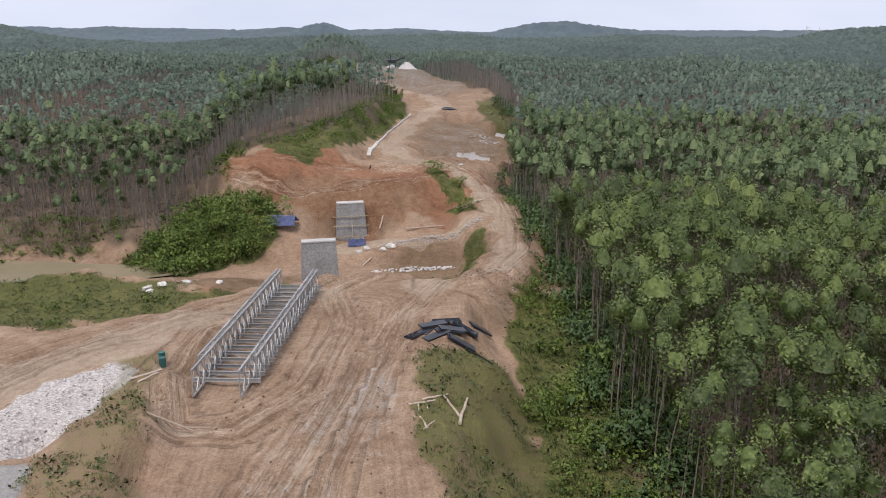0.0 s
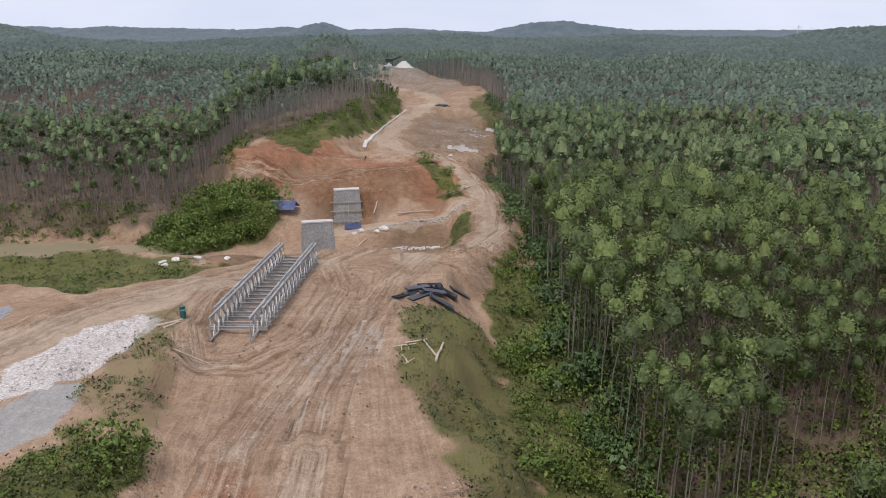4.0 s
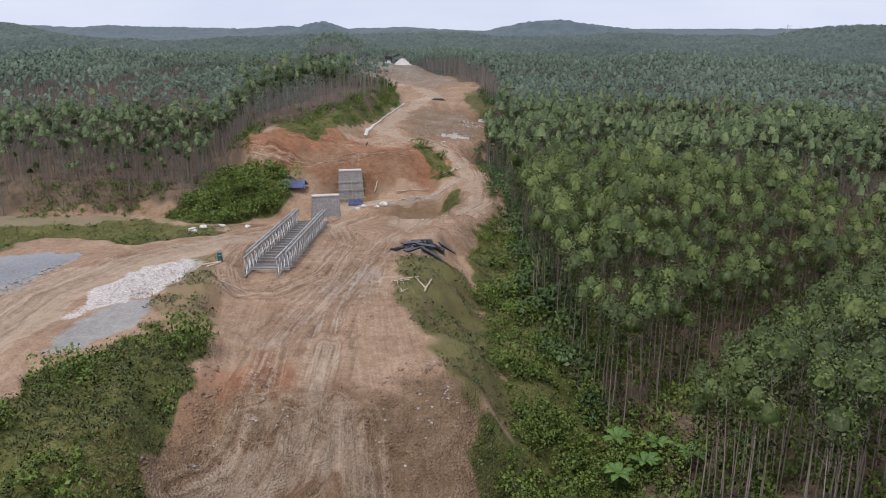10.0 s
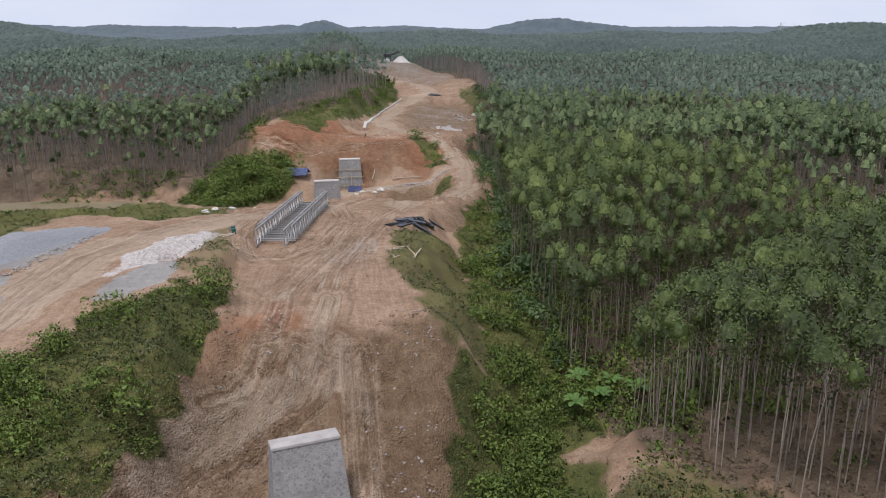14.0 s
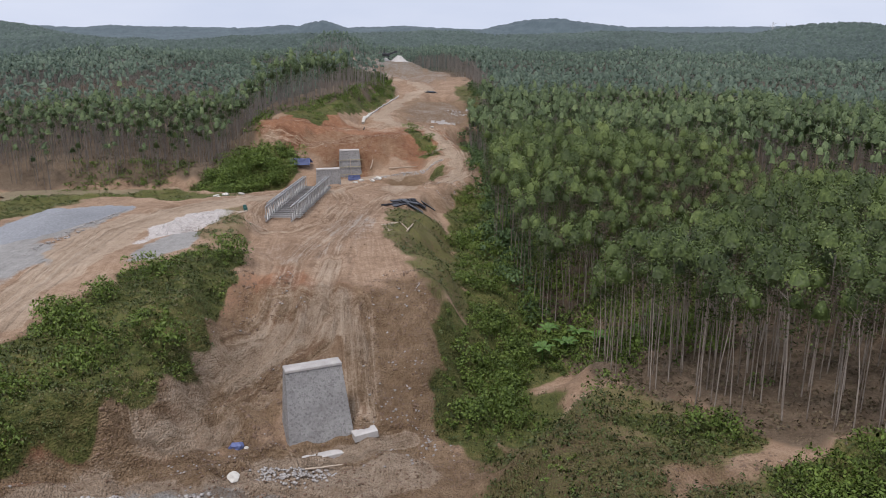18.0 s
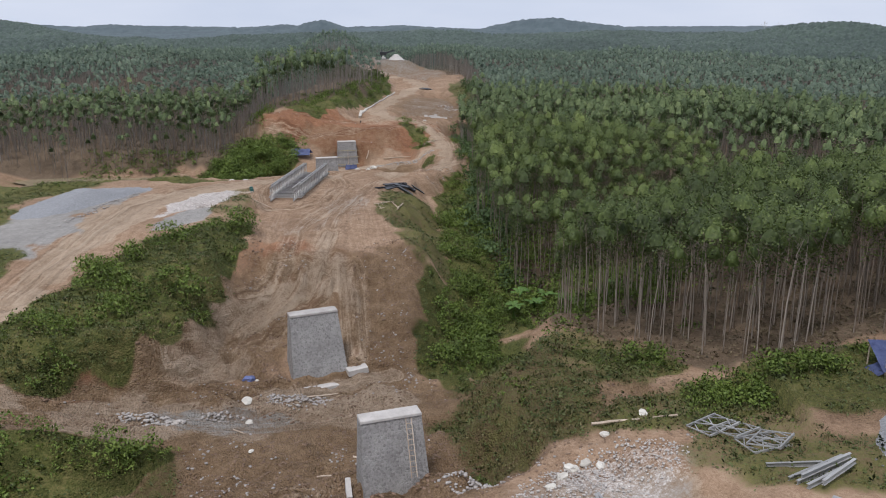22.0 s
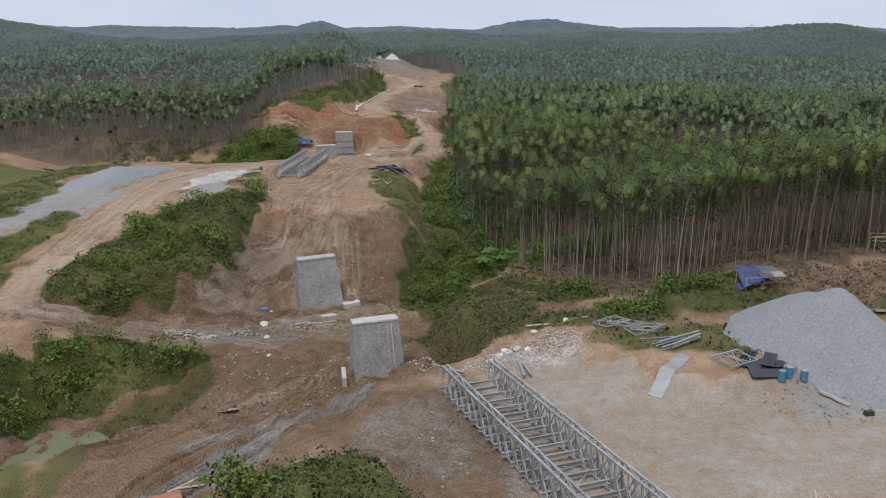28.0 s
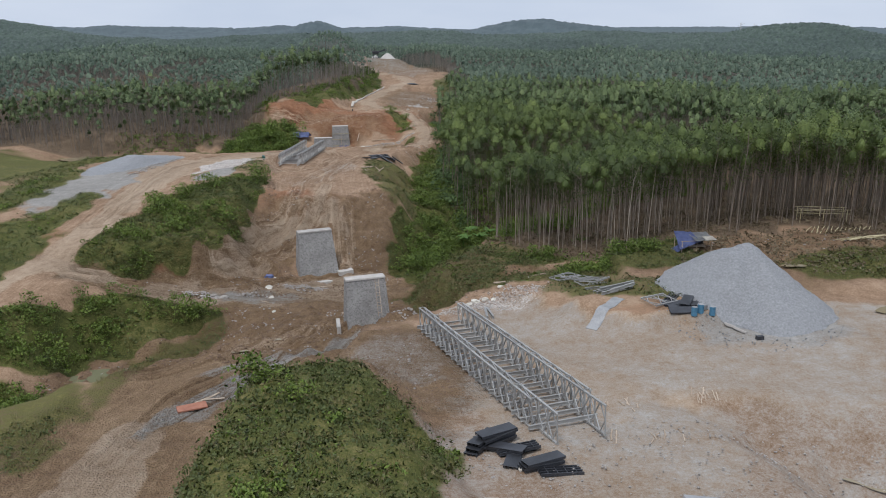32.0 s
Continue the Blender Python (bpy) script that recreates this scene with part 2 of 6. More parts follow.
M_TWIG = surface("grey_twigs", (0.13, 0.112, 0.1), (0.26, 0.23, 0.21), 0.6, 0.9, local=False)
# haze of the distant hills: bluish leaf colour plus this faint added glow
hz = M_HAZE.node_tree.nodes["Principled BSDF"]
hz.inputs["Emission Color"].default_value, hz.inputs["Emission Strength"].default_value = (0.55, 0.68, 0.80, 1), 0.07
M_STEEL = surface("galvanised_steel", (0.26, 0.258, 0.25), (0.47, 0.465, 0.45), 0.8, 0.5, 0.35, 0.1, 0.003)


def masonry_surface(name):
    """Rough field stones set in pale mortar."""
    m, n, l, p = nodes_of(name)
    vec = n.new("ShaderNodeTexCoord").outputs["Object"]
    v = n.new("ShaderNodeTexVoronoi")
    v.feature = "DISTANCE_TO_EDGE"
    v.inputs["Scale"].default_value = 5.2
    w = n.new("ShaderNodeTexVoronoi")
    w.inputs["Scale"].default_value = 5.2
    for k in (v, w):
        l.new(vec, k.inputs["Vector"])
    a = noise_node(n, l, vec, 0.5, 5)
    b = noise_node(n, l, vec, 14.0, 4, 0.7)
    tone = n.new("ShaderNodeSeparateColor")
    l.new(w.outputs["Color"], tone.inputs[0])
    f = math_node(n, l, "ADD", math_node(n, l, "MULTIPLY", tone.outputs[0], 0.5), math_node(n, l, "ADD", math_node(n, l, "MULTIPLY", a, 0.35), math_node(n, l, "MULTIPLY", b, 0.25)))
    stone = ramp_node(n, l, f, [(0.2, (0.18, 0.172, 0.163)), (0.55, (0.28, 0.27, 0.258)), (0.9, (0.39, 0.375, 0.36))])
    mortar = ramp_node(n, l, a, [(0.35, (0.27, 0.258, 0.245)), (0.65, (0.42, 0.405, 0.385))])
    joint = n.new("ShaderNodeMapRange")
    joint.inputs["From Min"].default_value, joint.inputs["From Max"].default_value = 0.03, 0.10
    l.new(v.outputs["Distance"], joint.inputs["Value"])
    l.new(mix_node(n, l, joint.outputs[0], mortar, stone), p.inputs["Base Color"])
    p.inputs["Roughness"].default_value = 0.93
    h = math_node(n, l, "ADD", joint.outputs[0], math_node(n, l, "MULTIPLY", b, 0.4))
    l.new(bump_node(n, l, h, 0.8, 0.06), p.inputs["Normal"])
    return m


M_MASONRY = masonry_surface("mortared_stone")
M_CAP = surface("pale_concrete", (0.33, 0.305, 0.28), (0.54, 0.51, 0.475), 0.7, 0.9)
M_AGGREGATE = surface("crushed_stone", (0.20, 0.205, 0.212), (0.40, 0.405, 0.415), 4.5, 0.95, 0, 1.0, 0.10, 3.0, local=False)


def water_surface(name, tint):
    m, n, l, p = nodes_of(name)
    pos = place_of(n)
    a = noise_node(n, l, pos, 0.25, 3)
    l.new(mix_node(n, l, a, tint, tuple(0.75 * v for v in tint)), p.inputs["Base Color"])
    p.inputs["Roughness"].default_value = 0.12
    l.new(bump_node(n, l, noise_node(n, l, pos, 2.5, 3), 0.08, 0.03), p.inputs["Normal"])
    return m


M_WATER = water_surface("silty_water", (0.30, 0.25, 0.16))
M_GREEN_WATER = water_surface("green_water", (0.19, 0.19, 0.115))


# ---- plan of the land ----
def ease(a, b, v):
    t = np.clip((v - a) / (b - a), 0, 1)
    return t * t * (3 - 2 * t)


def along(x, y, line):
    """Distance to a line of points and the values it carries there."""
    best = np.full(np.shape(x), 1e9)
    vals = [np.zeros(np.shape(x)) for _ in line[0][2:]]
    for p, q in zip(line, line[1:]):
        dx, dy = q[0] - p[0], q[1] - p[1]
        t = np.clip(((x - p[0]) * dx + (y - p[1]) * dy) / (dx * dx + dy * dy), 0, 1)
        d = np.hypot(x - p[0] - t * dx, y - p[1] - t * dy)
        near = d < best
        best = np.where(near, d, best)
        for k, v in enumerate(vals):
            vals[k] = np.where(near, p[2 + k] + t * (q[2 + k] - p[2 + k]), v)
    return best, vals


def wave(x, y, size, seed):
    """A smooth field about 0, from a few crossed waves of that size."""
    g = np.random.RandomState(seed)
    out = 0
    for k in range(7):
        a, s = g.uniform(0, 6.28), size * g.uniform(0.6, 1.7)
        out = out + np.sin((x * math.cos(a) + y * math.sin(a)) * 6.28 / s + g.uniform(0, 6.28))
    return out / 7 ** 0.5 / 0.9


def grain(x, y, size, seed):
    """Smooth random relief about 0, with lumps of that size."""
    u, v = x / size, y / size
    iu, iv = np.floor(u), np.floor(v)
    fu, fv = u - iu, v - iv
    fu, fv = fu * fu * (3 - 2 * fu), fv * fv * (3 - 2 * fv)

    def at(a, b):
        h = np.sin(a * 127.1 + b * 311.7 + seed * 74.7) * 43758.5453
        return h - np.floor(h)

    top = at(iu, iv) * (1 - fu) + at(iu + 1, iv) * fu
    low = at(iu, iv + 1) * (1 - fu) + at(iu + 1, iv + 1) * fu
    return (top * (1 - fv) + low * fv) * 2 - 1


# churned soil: x, y, half sizes, turn, roughness
DUG = [(-11.5, 24, 0.9, 8, 0, 1.0), (-14.2, 22, 0.7, 5, 4, 1.0), (-9.0, 19, 0.6, 6, -3, 0.9), (-16, 27, 1.0, 5, 0, 0.8), (4, 20, 6, 12, 8, 1.0), (-14, 12, 7, 8, 0, 0.9), (-6, -17, 24, 11, 20, 1.0), (62, -12, 22, 7, 8, 0.7), (9, -36, 4, 12, 15, 0.5), (-3, 4, 14, 6, 8, 0.8), (-14, 143, 24, 12, 0, 0.42), (-12, 104, 18, 6, 0, 0.7), (10, 92, 8, 6, 0, 0.8), (8, 180, 12, 24, 0, 0.8), (22, -12, 12, 8, 20, 0.6), (-24, 10, 8, 16, 0, 0.6)]
# wheel ruts: x, y
RUTS = [[(-6, 14), (-7.5, 28), (-8, 45), (-6, 62), (-4, 78), (0, 90), (7, 96), (11.5, 108), (12.5, 120), (11, 134), (7, 150), (0, 162)], [(-11, 12), (-11, 24), (-12, 36), (-10, 50), (-8, 66)], [(-9, 92), (-13, 86), (-10, 74), (-11, 58), (-15, 50.5), (-20, 51), (-22.5, 58), (-22.5, 70), (-16, 90)], [(-14, 90), (-26, 74), (-34, 60), (-38, 44), (-37, 26), (-37, 8)], [(-12, 7), (-20, 12), (-14, 15), (-6, 14)], [(-30, -7), (-19, -5), (-8, -1.5), (2, 1)], [(-34, -5), (-14, 3), (-4, 5)], [(2, -22), (-6, -30), (-11, -38), (-13, -50)], [(6, -17), (-2, -22), (-12, -27), (-22, -33)], [(-38, 139), (-26, 136), (-16, 138), (-6, 142), (2, 150)], [(-30, 145), (-20, 149), (-8, 158)], [(3, -17), (-1, -20), (-8, -27), (-16, -34)]]
# compacted wheel bands over the dug slopes
BANDS = [[(-7.1, 36), (-6.8, 25), (-7.6, 22), (-11.4, 20), (-13.9, 17), (-16.4, 12.6), (-16.5, 6.6)], [(-4.5, 25.4), (-4.7, 22), (-7.9, 20), (-11.4, 17.2), (-14.3, 13.6)], [(-5, 25), (-2.1, 18.6)], [(-18, 2.6), (-13, 8)], [(-9, 3), (-3, 5.6), (3, 8)]]
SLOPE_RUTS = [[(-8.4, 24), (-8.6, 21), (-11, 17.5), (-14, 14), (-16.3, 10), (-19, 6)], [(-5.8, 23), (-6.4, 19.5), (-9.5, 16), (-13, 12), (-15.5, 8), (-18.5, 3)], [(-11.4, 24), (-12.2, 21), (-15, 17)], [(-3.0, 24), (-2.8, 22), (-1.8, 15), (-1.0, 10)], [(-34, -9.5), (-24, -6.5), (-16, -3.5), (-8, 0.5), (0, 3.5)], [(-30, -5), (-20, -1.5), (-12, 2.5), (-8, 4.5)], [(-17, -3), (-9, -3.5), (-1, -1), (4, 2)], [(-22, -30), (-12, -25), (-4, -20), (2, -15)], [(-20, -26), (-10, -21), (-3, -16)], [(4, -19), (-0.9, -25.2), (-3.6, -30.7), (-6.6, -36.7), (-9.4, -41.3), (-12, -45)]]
RUTS = RUTS + BANDS + SLOPE_RUTS
# lines of the plan: x, y, height, half width, shoulder
TERRACE = [(25, -18, -0.9, 3, 3.0), (31, -26, 0.9, 4.2, 2.2), (38.5, -28.5, 1.3, 4.2, 2.0)]
YARD = [(-45, 62, 1.3, 7, 8), (-49, 46, 1.7, 8, 8), (-52, 24, 1.2, 8, 9), (-54, 8, 0, 6, 10)]
MEADOW = [(-38, 92, -4.6, 4, 8), (-62, 89, -5.9, 4, 9), (-82, 66, -3.4, 12, 14)]
STEP = [(-9, -19, -8.0, 4, 6), (0, -18, -7.2, 4, 5), (5, -16.5, -6.9, 3, 3.5), (9, -13, -7.2, 3, 5)]
FOOT = [(6.4, -16.4, -5.6, 0.6, 2.2), (8.5, -18.5, -4.6, 1.2, 3)]
GULLY = [(70, 75, -10, 3, 20), (40, 52, -11, 3, 16), (22, 32, -9.5, 4, 12), (14, 21, -9, 3, 9), (8, 4, -9, 2, 8), (-3, -8, -9.2, 3, 8), (-15, -17, -9.6, 4, 9), (-29, -27, -10.4, 5, 9), (-50, -38, -11, 5, 14)]
NORTH_GULLY = [(30, 112, -10, 4, 12), (6, 113, -7.5, 3, 8), (-14, 114, -8, 4, 8), (-32, 113, -8, 4, 8), (-50, 113, -8.4, 5, 7), (-85, 111, -8.4, 6, 14)]
PAD = [(-9, 81, -1.2, 11, 7), (-9, 70, -0.6, 9.5, 9), (-10, 52, 0.1, 9.5, 10), (-8, 36, 0.6, 9, 10), (-6.5, 27, 0.3, 8.5, 9)]
RAMP = [(-6, 26, 0.2, 8, 9), (-5.5, 21, -2.8, 7, 9), (-5, 14, -5.6, 7, 10), (-4, 7, -7.6, 8, 10), (-2, 0, -8.0, 9, 9)]
LEFT_ROAD = [(-13, 86, -1.2, 4, 6), (-23, 76, -0.2, 5, 6), (-31, 62, 1.4, 6, 7), (-37, 45, 2.0, 8, 8), (-37, 28, 1.9, 6, 8), (-36, 10, 0.6, 5, 8), (-38, -4, -1.2, 5, 9), (-43, -22, -3.6, 5, 10), (-52, -45, -6, 5, 12)]
SPOIL = [(-26.8, 67, 0.6, 0.8, 2.5), (-25, 57, 1.5, 1.0, 3.2), (-22.6, 46, 2.2, 1.4, 4.5), (-25, 30, 2.4, 4, 8), (-25, 16, 1.8, 4, 8), (-25, 4, -0.6, 4, 6)]
TRACK = [(-38, -6, -1.6, 2, 4), (-28, -6, -4.6, 2.2, 4), (-19, -4.5, -7.3, 3, 5), (-8, -1, -7.9, 4, 6), (3, 3, -8.2, 3, 5)]
LOW_ROAD = [(1, -25.5, -5.6, 1.5, 4), (-3, -29, -5.3, 3, 6), (-9, -35, -5.0, 4, 7), (-13, -46, -4.8, 4.5, 8), (-13, -62, -4.0, 4.5, 8), (-12, -90, -2.5, 4.5, 10)]
SOUTH_PAD = [(12, -22, -3.6, 3, 5), (13, -28, -2.6, 7, 8), (17, -40, -1.2, 8, 8), (22, -56, 0.3, 9, 9), (26, -80, 1.2, 14, 14)]
EAST_PAD = [(22, -29, -1.8, 6, 8), (34, -39, -0.1, 8, 9), (52, -42, 0.8, 10, 14), (85, -44, 1.6, 12, 20)]
BENCH = [(25, -14, -2.4, 4, 9), (34, -22, 0.6, 6, 10), (44, -15, 1.2, 7, 10), (60, -8, 1.6, 8, 14), (95, -6, 3, 9, 25)]
MOUND = [(6, -46, 1.9, 1.5, 5), (3.5, -53, 3.6, 3, 7), (4, -62, 4.0, 4, 8), (7, -80, 4.5, 5, 10)]
RED_HILL = [(-32, 138, -1, 4, 10), (-20, 146, 1.5, 8, 16), (-8, 152, 1.2, 9, 17), (0, 160, 1.5, 7, 12)]
CREST = [(-34, 150, 5, 6, 12), (-32, 172, 7, 8, 14), (-26, 205, 8, 7, 14), (-22, 245, 7, 8, 14), (-28, 290, 6, 8, 18), (-42, 340, 6.5, 9, 20), (-55, 385, 8, 9, 22), (-62, 430, 9.5, 9, 24)]
HAUL = [(-3, 88, -1.4, 2.6, 5), (2.5, 89, -1.5, 2.4, 5), (7, 96, -1.9, 2.4, 5), (9.8, 108, -2.5, 2.4, 5), (10.4, 118, -2.5, 2.6, 5), (9.4, 128, -2.0, 2.8, 5), (6.6, 141, -0.5, 2.4, 5), (1.6, 155.5, 1.3, 2.2, 6), (-7, 161.5, 1.9, 2.6, 7), (-11.2, 170, 2.1, 3.2, 8), (-12.2, 181, 2.0, 3.4, 8), (-11.4, 201, 1.6, 3.2, 8), (-7, 241, 1.7, 3.2, 9), (-3, 262, 2.3, 3.6, 12), (1.5, 269, 2.4, 3.2, 12), (-5, 294, 3.6, 3.2, 14), (-18, 314, 4.8, 3.4, 14), (-32, 352, 6.2, 3.4, 16), (-44, 385, 8.2, 3.6, 18), (-50, 428, 9.8, 5, 20), (-70, 520, 10, 5, 20)]
LOW_TRACK = [(8.4, 127.5, -2.8, 1.6, 4), (5.6, 127.8, -3.5, 1.6, 4), (1.9, 125.5, -4.9, 1.6, 4), (-3.7, 123.6, -5.6, 1.7, 4), (-11.5, 125.5, -6.7, 2.5, 4), (-15, 126, -7.2, 4, 5)]
QUARRY = [(-48, 425, 8.5, 9, 12), (-18, 420, 7.6, 9, 14)]
WORKS = [(-1, 225, 1.2, 9, 10), (5, 195, 0.4, 10, 10), (9, 176, -0.4, 6, 7)]
EAST_BANK = [(17, 235, 1.5, 4, 9), (15, 280, 2.6, 5, 12), (12, 340, 3.4, 6, 14)]
LINES = (GULLY, MEADOW, NORTH_GULLY, YARD, RED_HILL, CREST, WORKS, EAST_BANK, PAD, RAMP, LEFT_ROAD, SPOIL, SOUTH_PAD, EAST_PAD, BENCH, TERRACE, MOUND, LOW_ROAD, TRACK, STEP, FOOT, QUARRY, LOW_TRACK, HAUL)
# hills: x, y, height, reach across, reach along
HILLS = [(-515, 740, 42, 130, 150), (-170, 440, 6, 130, 110), (-330, 600, 3, 110, 110), (195, 1330, 21, 95, 120), (300, 1360, 13, 90, 100), (80, 1330, 12, 110, 110), (372, 660, 17, 72, 90), (560, 420, 7, 170, 170), (190, 150, 3, 90, 130), (-20, 640, 4, 130, 90), (90, 330, 5, 70, 120), (-130, 230, 4, 70, 90), (70, -10, 6, 35, 40),
         (-200, 1020, 3, 70, 120), (-60, 1060, 13, 90, 120), (40, 1030, 10, 90, 120), (330, 960, 9, 140, 110), (560, 1100, 9, 200, 120),
         (-1900, 2450, 20, 700, 220), (-900, 2420, 15, 600, 220), (-150, 2420, 11, 500, 220), (-1200, 2320, 10, 60, 150), (-960, 2300, 10, 95, 150), (-800, 2350, 3, 70, 150), (-465, 2330, 9, 60, 150), (-310, 2060, 33, 78, 100), (-110, 2330, 8, 110, 150),
         (900, 3900, 8, 500, 260), (1900, 3900, 12, 800, 260)]


def land(x, y):
    """The rolling land without the works on it."""
    x, y = np.asarray(x, float), np.asarray(y, float)
    far = ease(60, 400, np.hypot(x, y - 60))
    z = -5 + 4.0 * far * wave(x, y, 320, 3) * ease(2600, 700, np.hypot(x, y)) + 1.0 * wave(x, y, 90, 4) + far * 2
    for hx, hy, h, sx, sy in HILLS:
        z = z + h * np.exp(-(((x - hx) / sx) ** 2 + ((y - hy) / sy) ** 2))
    return z


def height(x, y):
    x, y = np.asarray(x, float), np.asarray(y, float)
    z = land(x, y)
    for line in LINES:
        d, (h, w, s) = along(x, y, line)
        d = d + 0.8 * wave(x, y, 13, 5) + 0.35 * wave(x, y, 4.5, 6)
        z = z + (h - z) * (1 - ease(w, w + s, d))
    rough = ease(1500, 300, np.hypot(x, y))
    dug = 0.2
    for b in DUG:
        dug = np.maximum(dug, b[5] * blob(x, y, *b[:5]))
    z = z + rough * dug * (0.45 * grain(x, y, 4.2, 1) + 0.48 * grain(x, y, 1.9, 2) + 0.40 * grain(x, y, 1.0, 3))
    for line in RUTS:
        d, _ = along(x, y, line)
        d = np.abs(d + 0.35 * grain(x, y, 6, 4)) - 1.0
        z = z - 0.30 * np.exp(-((d / 0.38) ** 2)) + 0.10 * np.exp(-(((np.abs(d) - 0.75) / 0.4) ** 2))
    return z


def inside(x, y, line, grow=0.0, soft=2.0):
    """1 on a line's flat, 0 off its shoulder."""
    d, v = along(x, y, line)
    return 1 - ease(v[1] + grow - soft / 2, v[1] + grow + soft / 2, d + 0.9 * wave(x, y, 11, 9) + 0.4 * wave(x, y, 3.5, 10))


# edges of the standing plantation, south to north: x, y
EAST_EDGE = [(140, -14), (90, -12), (70, -9), (60, -3), (52, -5), (44, -5), (38, -6), (33, -1), (28, 3.5), (23.5, 7), (21, 13), (21, 26), (17, 36), (15, 50), (14, 62), (15, 80), (15.5, 96), (15, 112), (14.5, 130), (12, 150), (15, 170), (19, 190), (20, 225), (19, 262), (19, 300), (17, 350), (8, 410), (-10, 445)]
WEST_EDGE = [(-190, 20), (-150, 80), (-112, 117), (-64, 121), (-46, 123), (-40, 140), (-40, 151), (-34, 159), (-26.5, 170), (-21.5, 188), (-18, 215), (-15.5, 245), (-18, 264), (-34, 288), (-50, 316), (-66, 350), (-86, 385), (-104, 430), (-98, 484), (-60, 488), (-46, 456), (-10, 445)]


def cleared(x, y):
    """How far a place lies inside the cleared land (negative: in the plantation)."""
    ring = [*EAST_EDGE, *reversed(WEST_EDGE[:-1]), (-160, -400), (140, -400)]
    x, y = np.asarray(x, float), np.asarray(y, float)
    odd = np.zeros(x.shape, bool)
    for p, q in zip(ring, ring[1:] + ring[:1]):
        if p[1] != q[1]:
            odd ^= ((p[1] > y) != (q[1] > y)) & (x < (q[0] - p[0]) * (y - p[1]) / (q[1] - p[1]) + p[0])
    d, _ = along(x, y, ring + ring[:1])
    return np.where(odd, d, -d)


def blob(x, y, cx, cy, rx, ry, turn=0.0):
    """1 within an uneven oval, fading to 0 outside it."""
    c, s = math.cos(radians(turn)), math.sin(radians(turn))
    u, v = ((x - cx) * c + (y - cy) * s) / rx, ((y - cy) * c - (x - cx) * s) / ry
    return 1 - ease(0.75, 1.2, np.hypot(u, v) + 0.10 * wave(x, y, 8, 11) + 0.05 * wave(x, y, 3, 12))


# thickets and grass: x, y, half sizes, turn, lushness (1 tall shrubs, 0.5 herbs, 0.25 dry grass)
MUD = [(5, -18.5, 0, 0.7, 2), (1.5, -20.5, 0, 1.0, 2), (-1.4, -25.4, 0, 1.5, 2), (-3.9, -30.9, 0, 1.7, 2), (-6.9, -36.9, 0, 1.8, 2), (-9.6, -41.5, 0, 1.9, 2), (-12, -45, 0, 2.0, 2)]
CLAY_ROAD = [(-16, -90), (-16, -58), (-15, -47), (-13, -43), (-9.8, -45), (-8.6, -58), (-8.6, -90)]
GREEN = [(12, 74, 5, 24, 0, 0.9), (20, 2, 11, 8, -22, 0.37), (26, 0, 6, 3, -30, 0.9), (36, -9, 9, 5, 10, 0.85), (15, -8, 7, 9, 30, 0.37), (-98, 84, 42, 30, 0, 0.45), (27, -12, 9, 5, 20, 0.42), (30, -20, 7, 4, 40, 0.35), (37, -25, 6, 5, 0, 0.4), (31, -24, 6, 4, 40, 0.4), (-60, 93, 40, 10, -3, 0.46), (-36, 127, 8.5, 10.5, 20, 0.95), (-41, 119, 10, 6, 20, 0.9), (17, 262, 6, 40, 0, 0.42), (-2, 102, 10, 2.5, 0, 0.5), (-60, 14, 7, 22, 0, 0.35), (-66, 62, 16, 16, 0, 0.35), (62, -18, 10, 5, 10, 0.45), (-38, -36, 12, 6, 30, 0.8), (-24, -42, 6, 12, 20, 0.4), (8.5, 11, 2.8, 7, 15, 0.7), (13, 13, 5, 7, 0, 0.55), (-48, -6, 8, 18, 0, 0.6), (-44.5, 14, 3.5, 12, 0, 0.5), (40, -14, 7, 4, 10, 0.45), (-58, 30, 6, 20, 0, 0.5)]
# outlines of the larger thickets and grass slopes, with their lushness
BANK_TOP = [(-17.0, 35), (-16.6, 26), (-17, 18), (-27.5, 18), (-28.5, 26), (-24, 30), (-22.4, 35)]
BANK_LOW = [(-27.5, 20), (-17, 20), (-17.2, 12), (-17.6, 5), (-23, -0.5), (-29, -4), (-35, -8.5), (-36.8, -2.5), (-34, 8), (-31, 14.5)]
THICKET = [(-46, -24), (-33, -17), (-29, -11.5), (-23, -7), (-15.5, -8.5), (-20.3, -15), (-27, -19.5), (-30, -25), (-46, -36)]
DRY_SLOPE = [(-2.6, 66), (-1.6, 50), (0.6, 39), (2.5, 32), (5, 26), (11, 31), (9, 47), (9, 64), (5, 71)]
GULLY_GREEN = [(6.5, 16), (5.2, 22), (9.5, 31), (8, 45), (8.5, 62), (8, 80), (14, 92), (20, 70), (17, 50), (23, 29), (16, 20), (12, 12), (8.5, 12)]
HAUL_SHRUBS = [(-4.5, 158.5), (-0.5, 154.5), (4, 143.5), (5, 139), (1, 137.5), (-2.5, 147)]
LEDGE_SHRUBS = [(6.2, 133), (4.6, 136), (0.8, 134.5), (1.6, 130.5), (6, 129.6)]
BEND_SHRUBS = [(6.6, 122.5), (7.2, 104), (5.2, 102), (3.4, 112), (3.6, 121)]
RED_TOP = [(-38, 161), (-36, 155), (-29, 146.5), (-25.5, 146), (-22.5, 157), (-19.5, 170), (-17.2, 188), (-13.5, 215), (-11, 246), (-13, 264), (-18, 264), (-20, 245), (-22, 215), (-26, 190), (-31, 173)]
YOUNG = [(-36, 262), (-14, 262), (-22, 300), (-38, 345), (-49, 385), (-57, 420), (-54, 445), (-58, 486), (-98, 486), (-104, 430), (-86, 385), (-66, 350), (-50, 316)]
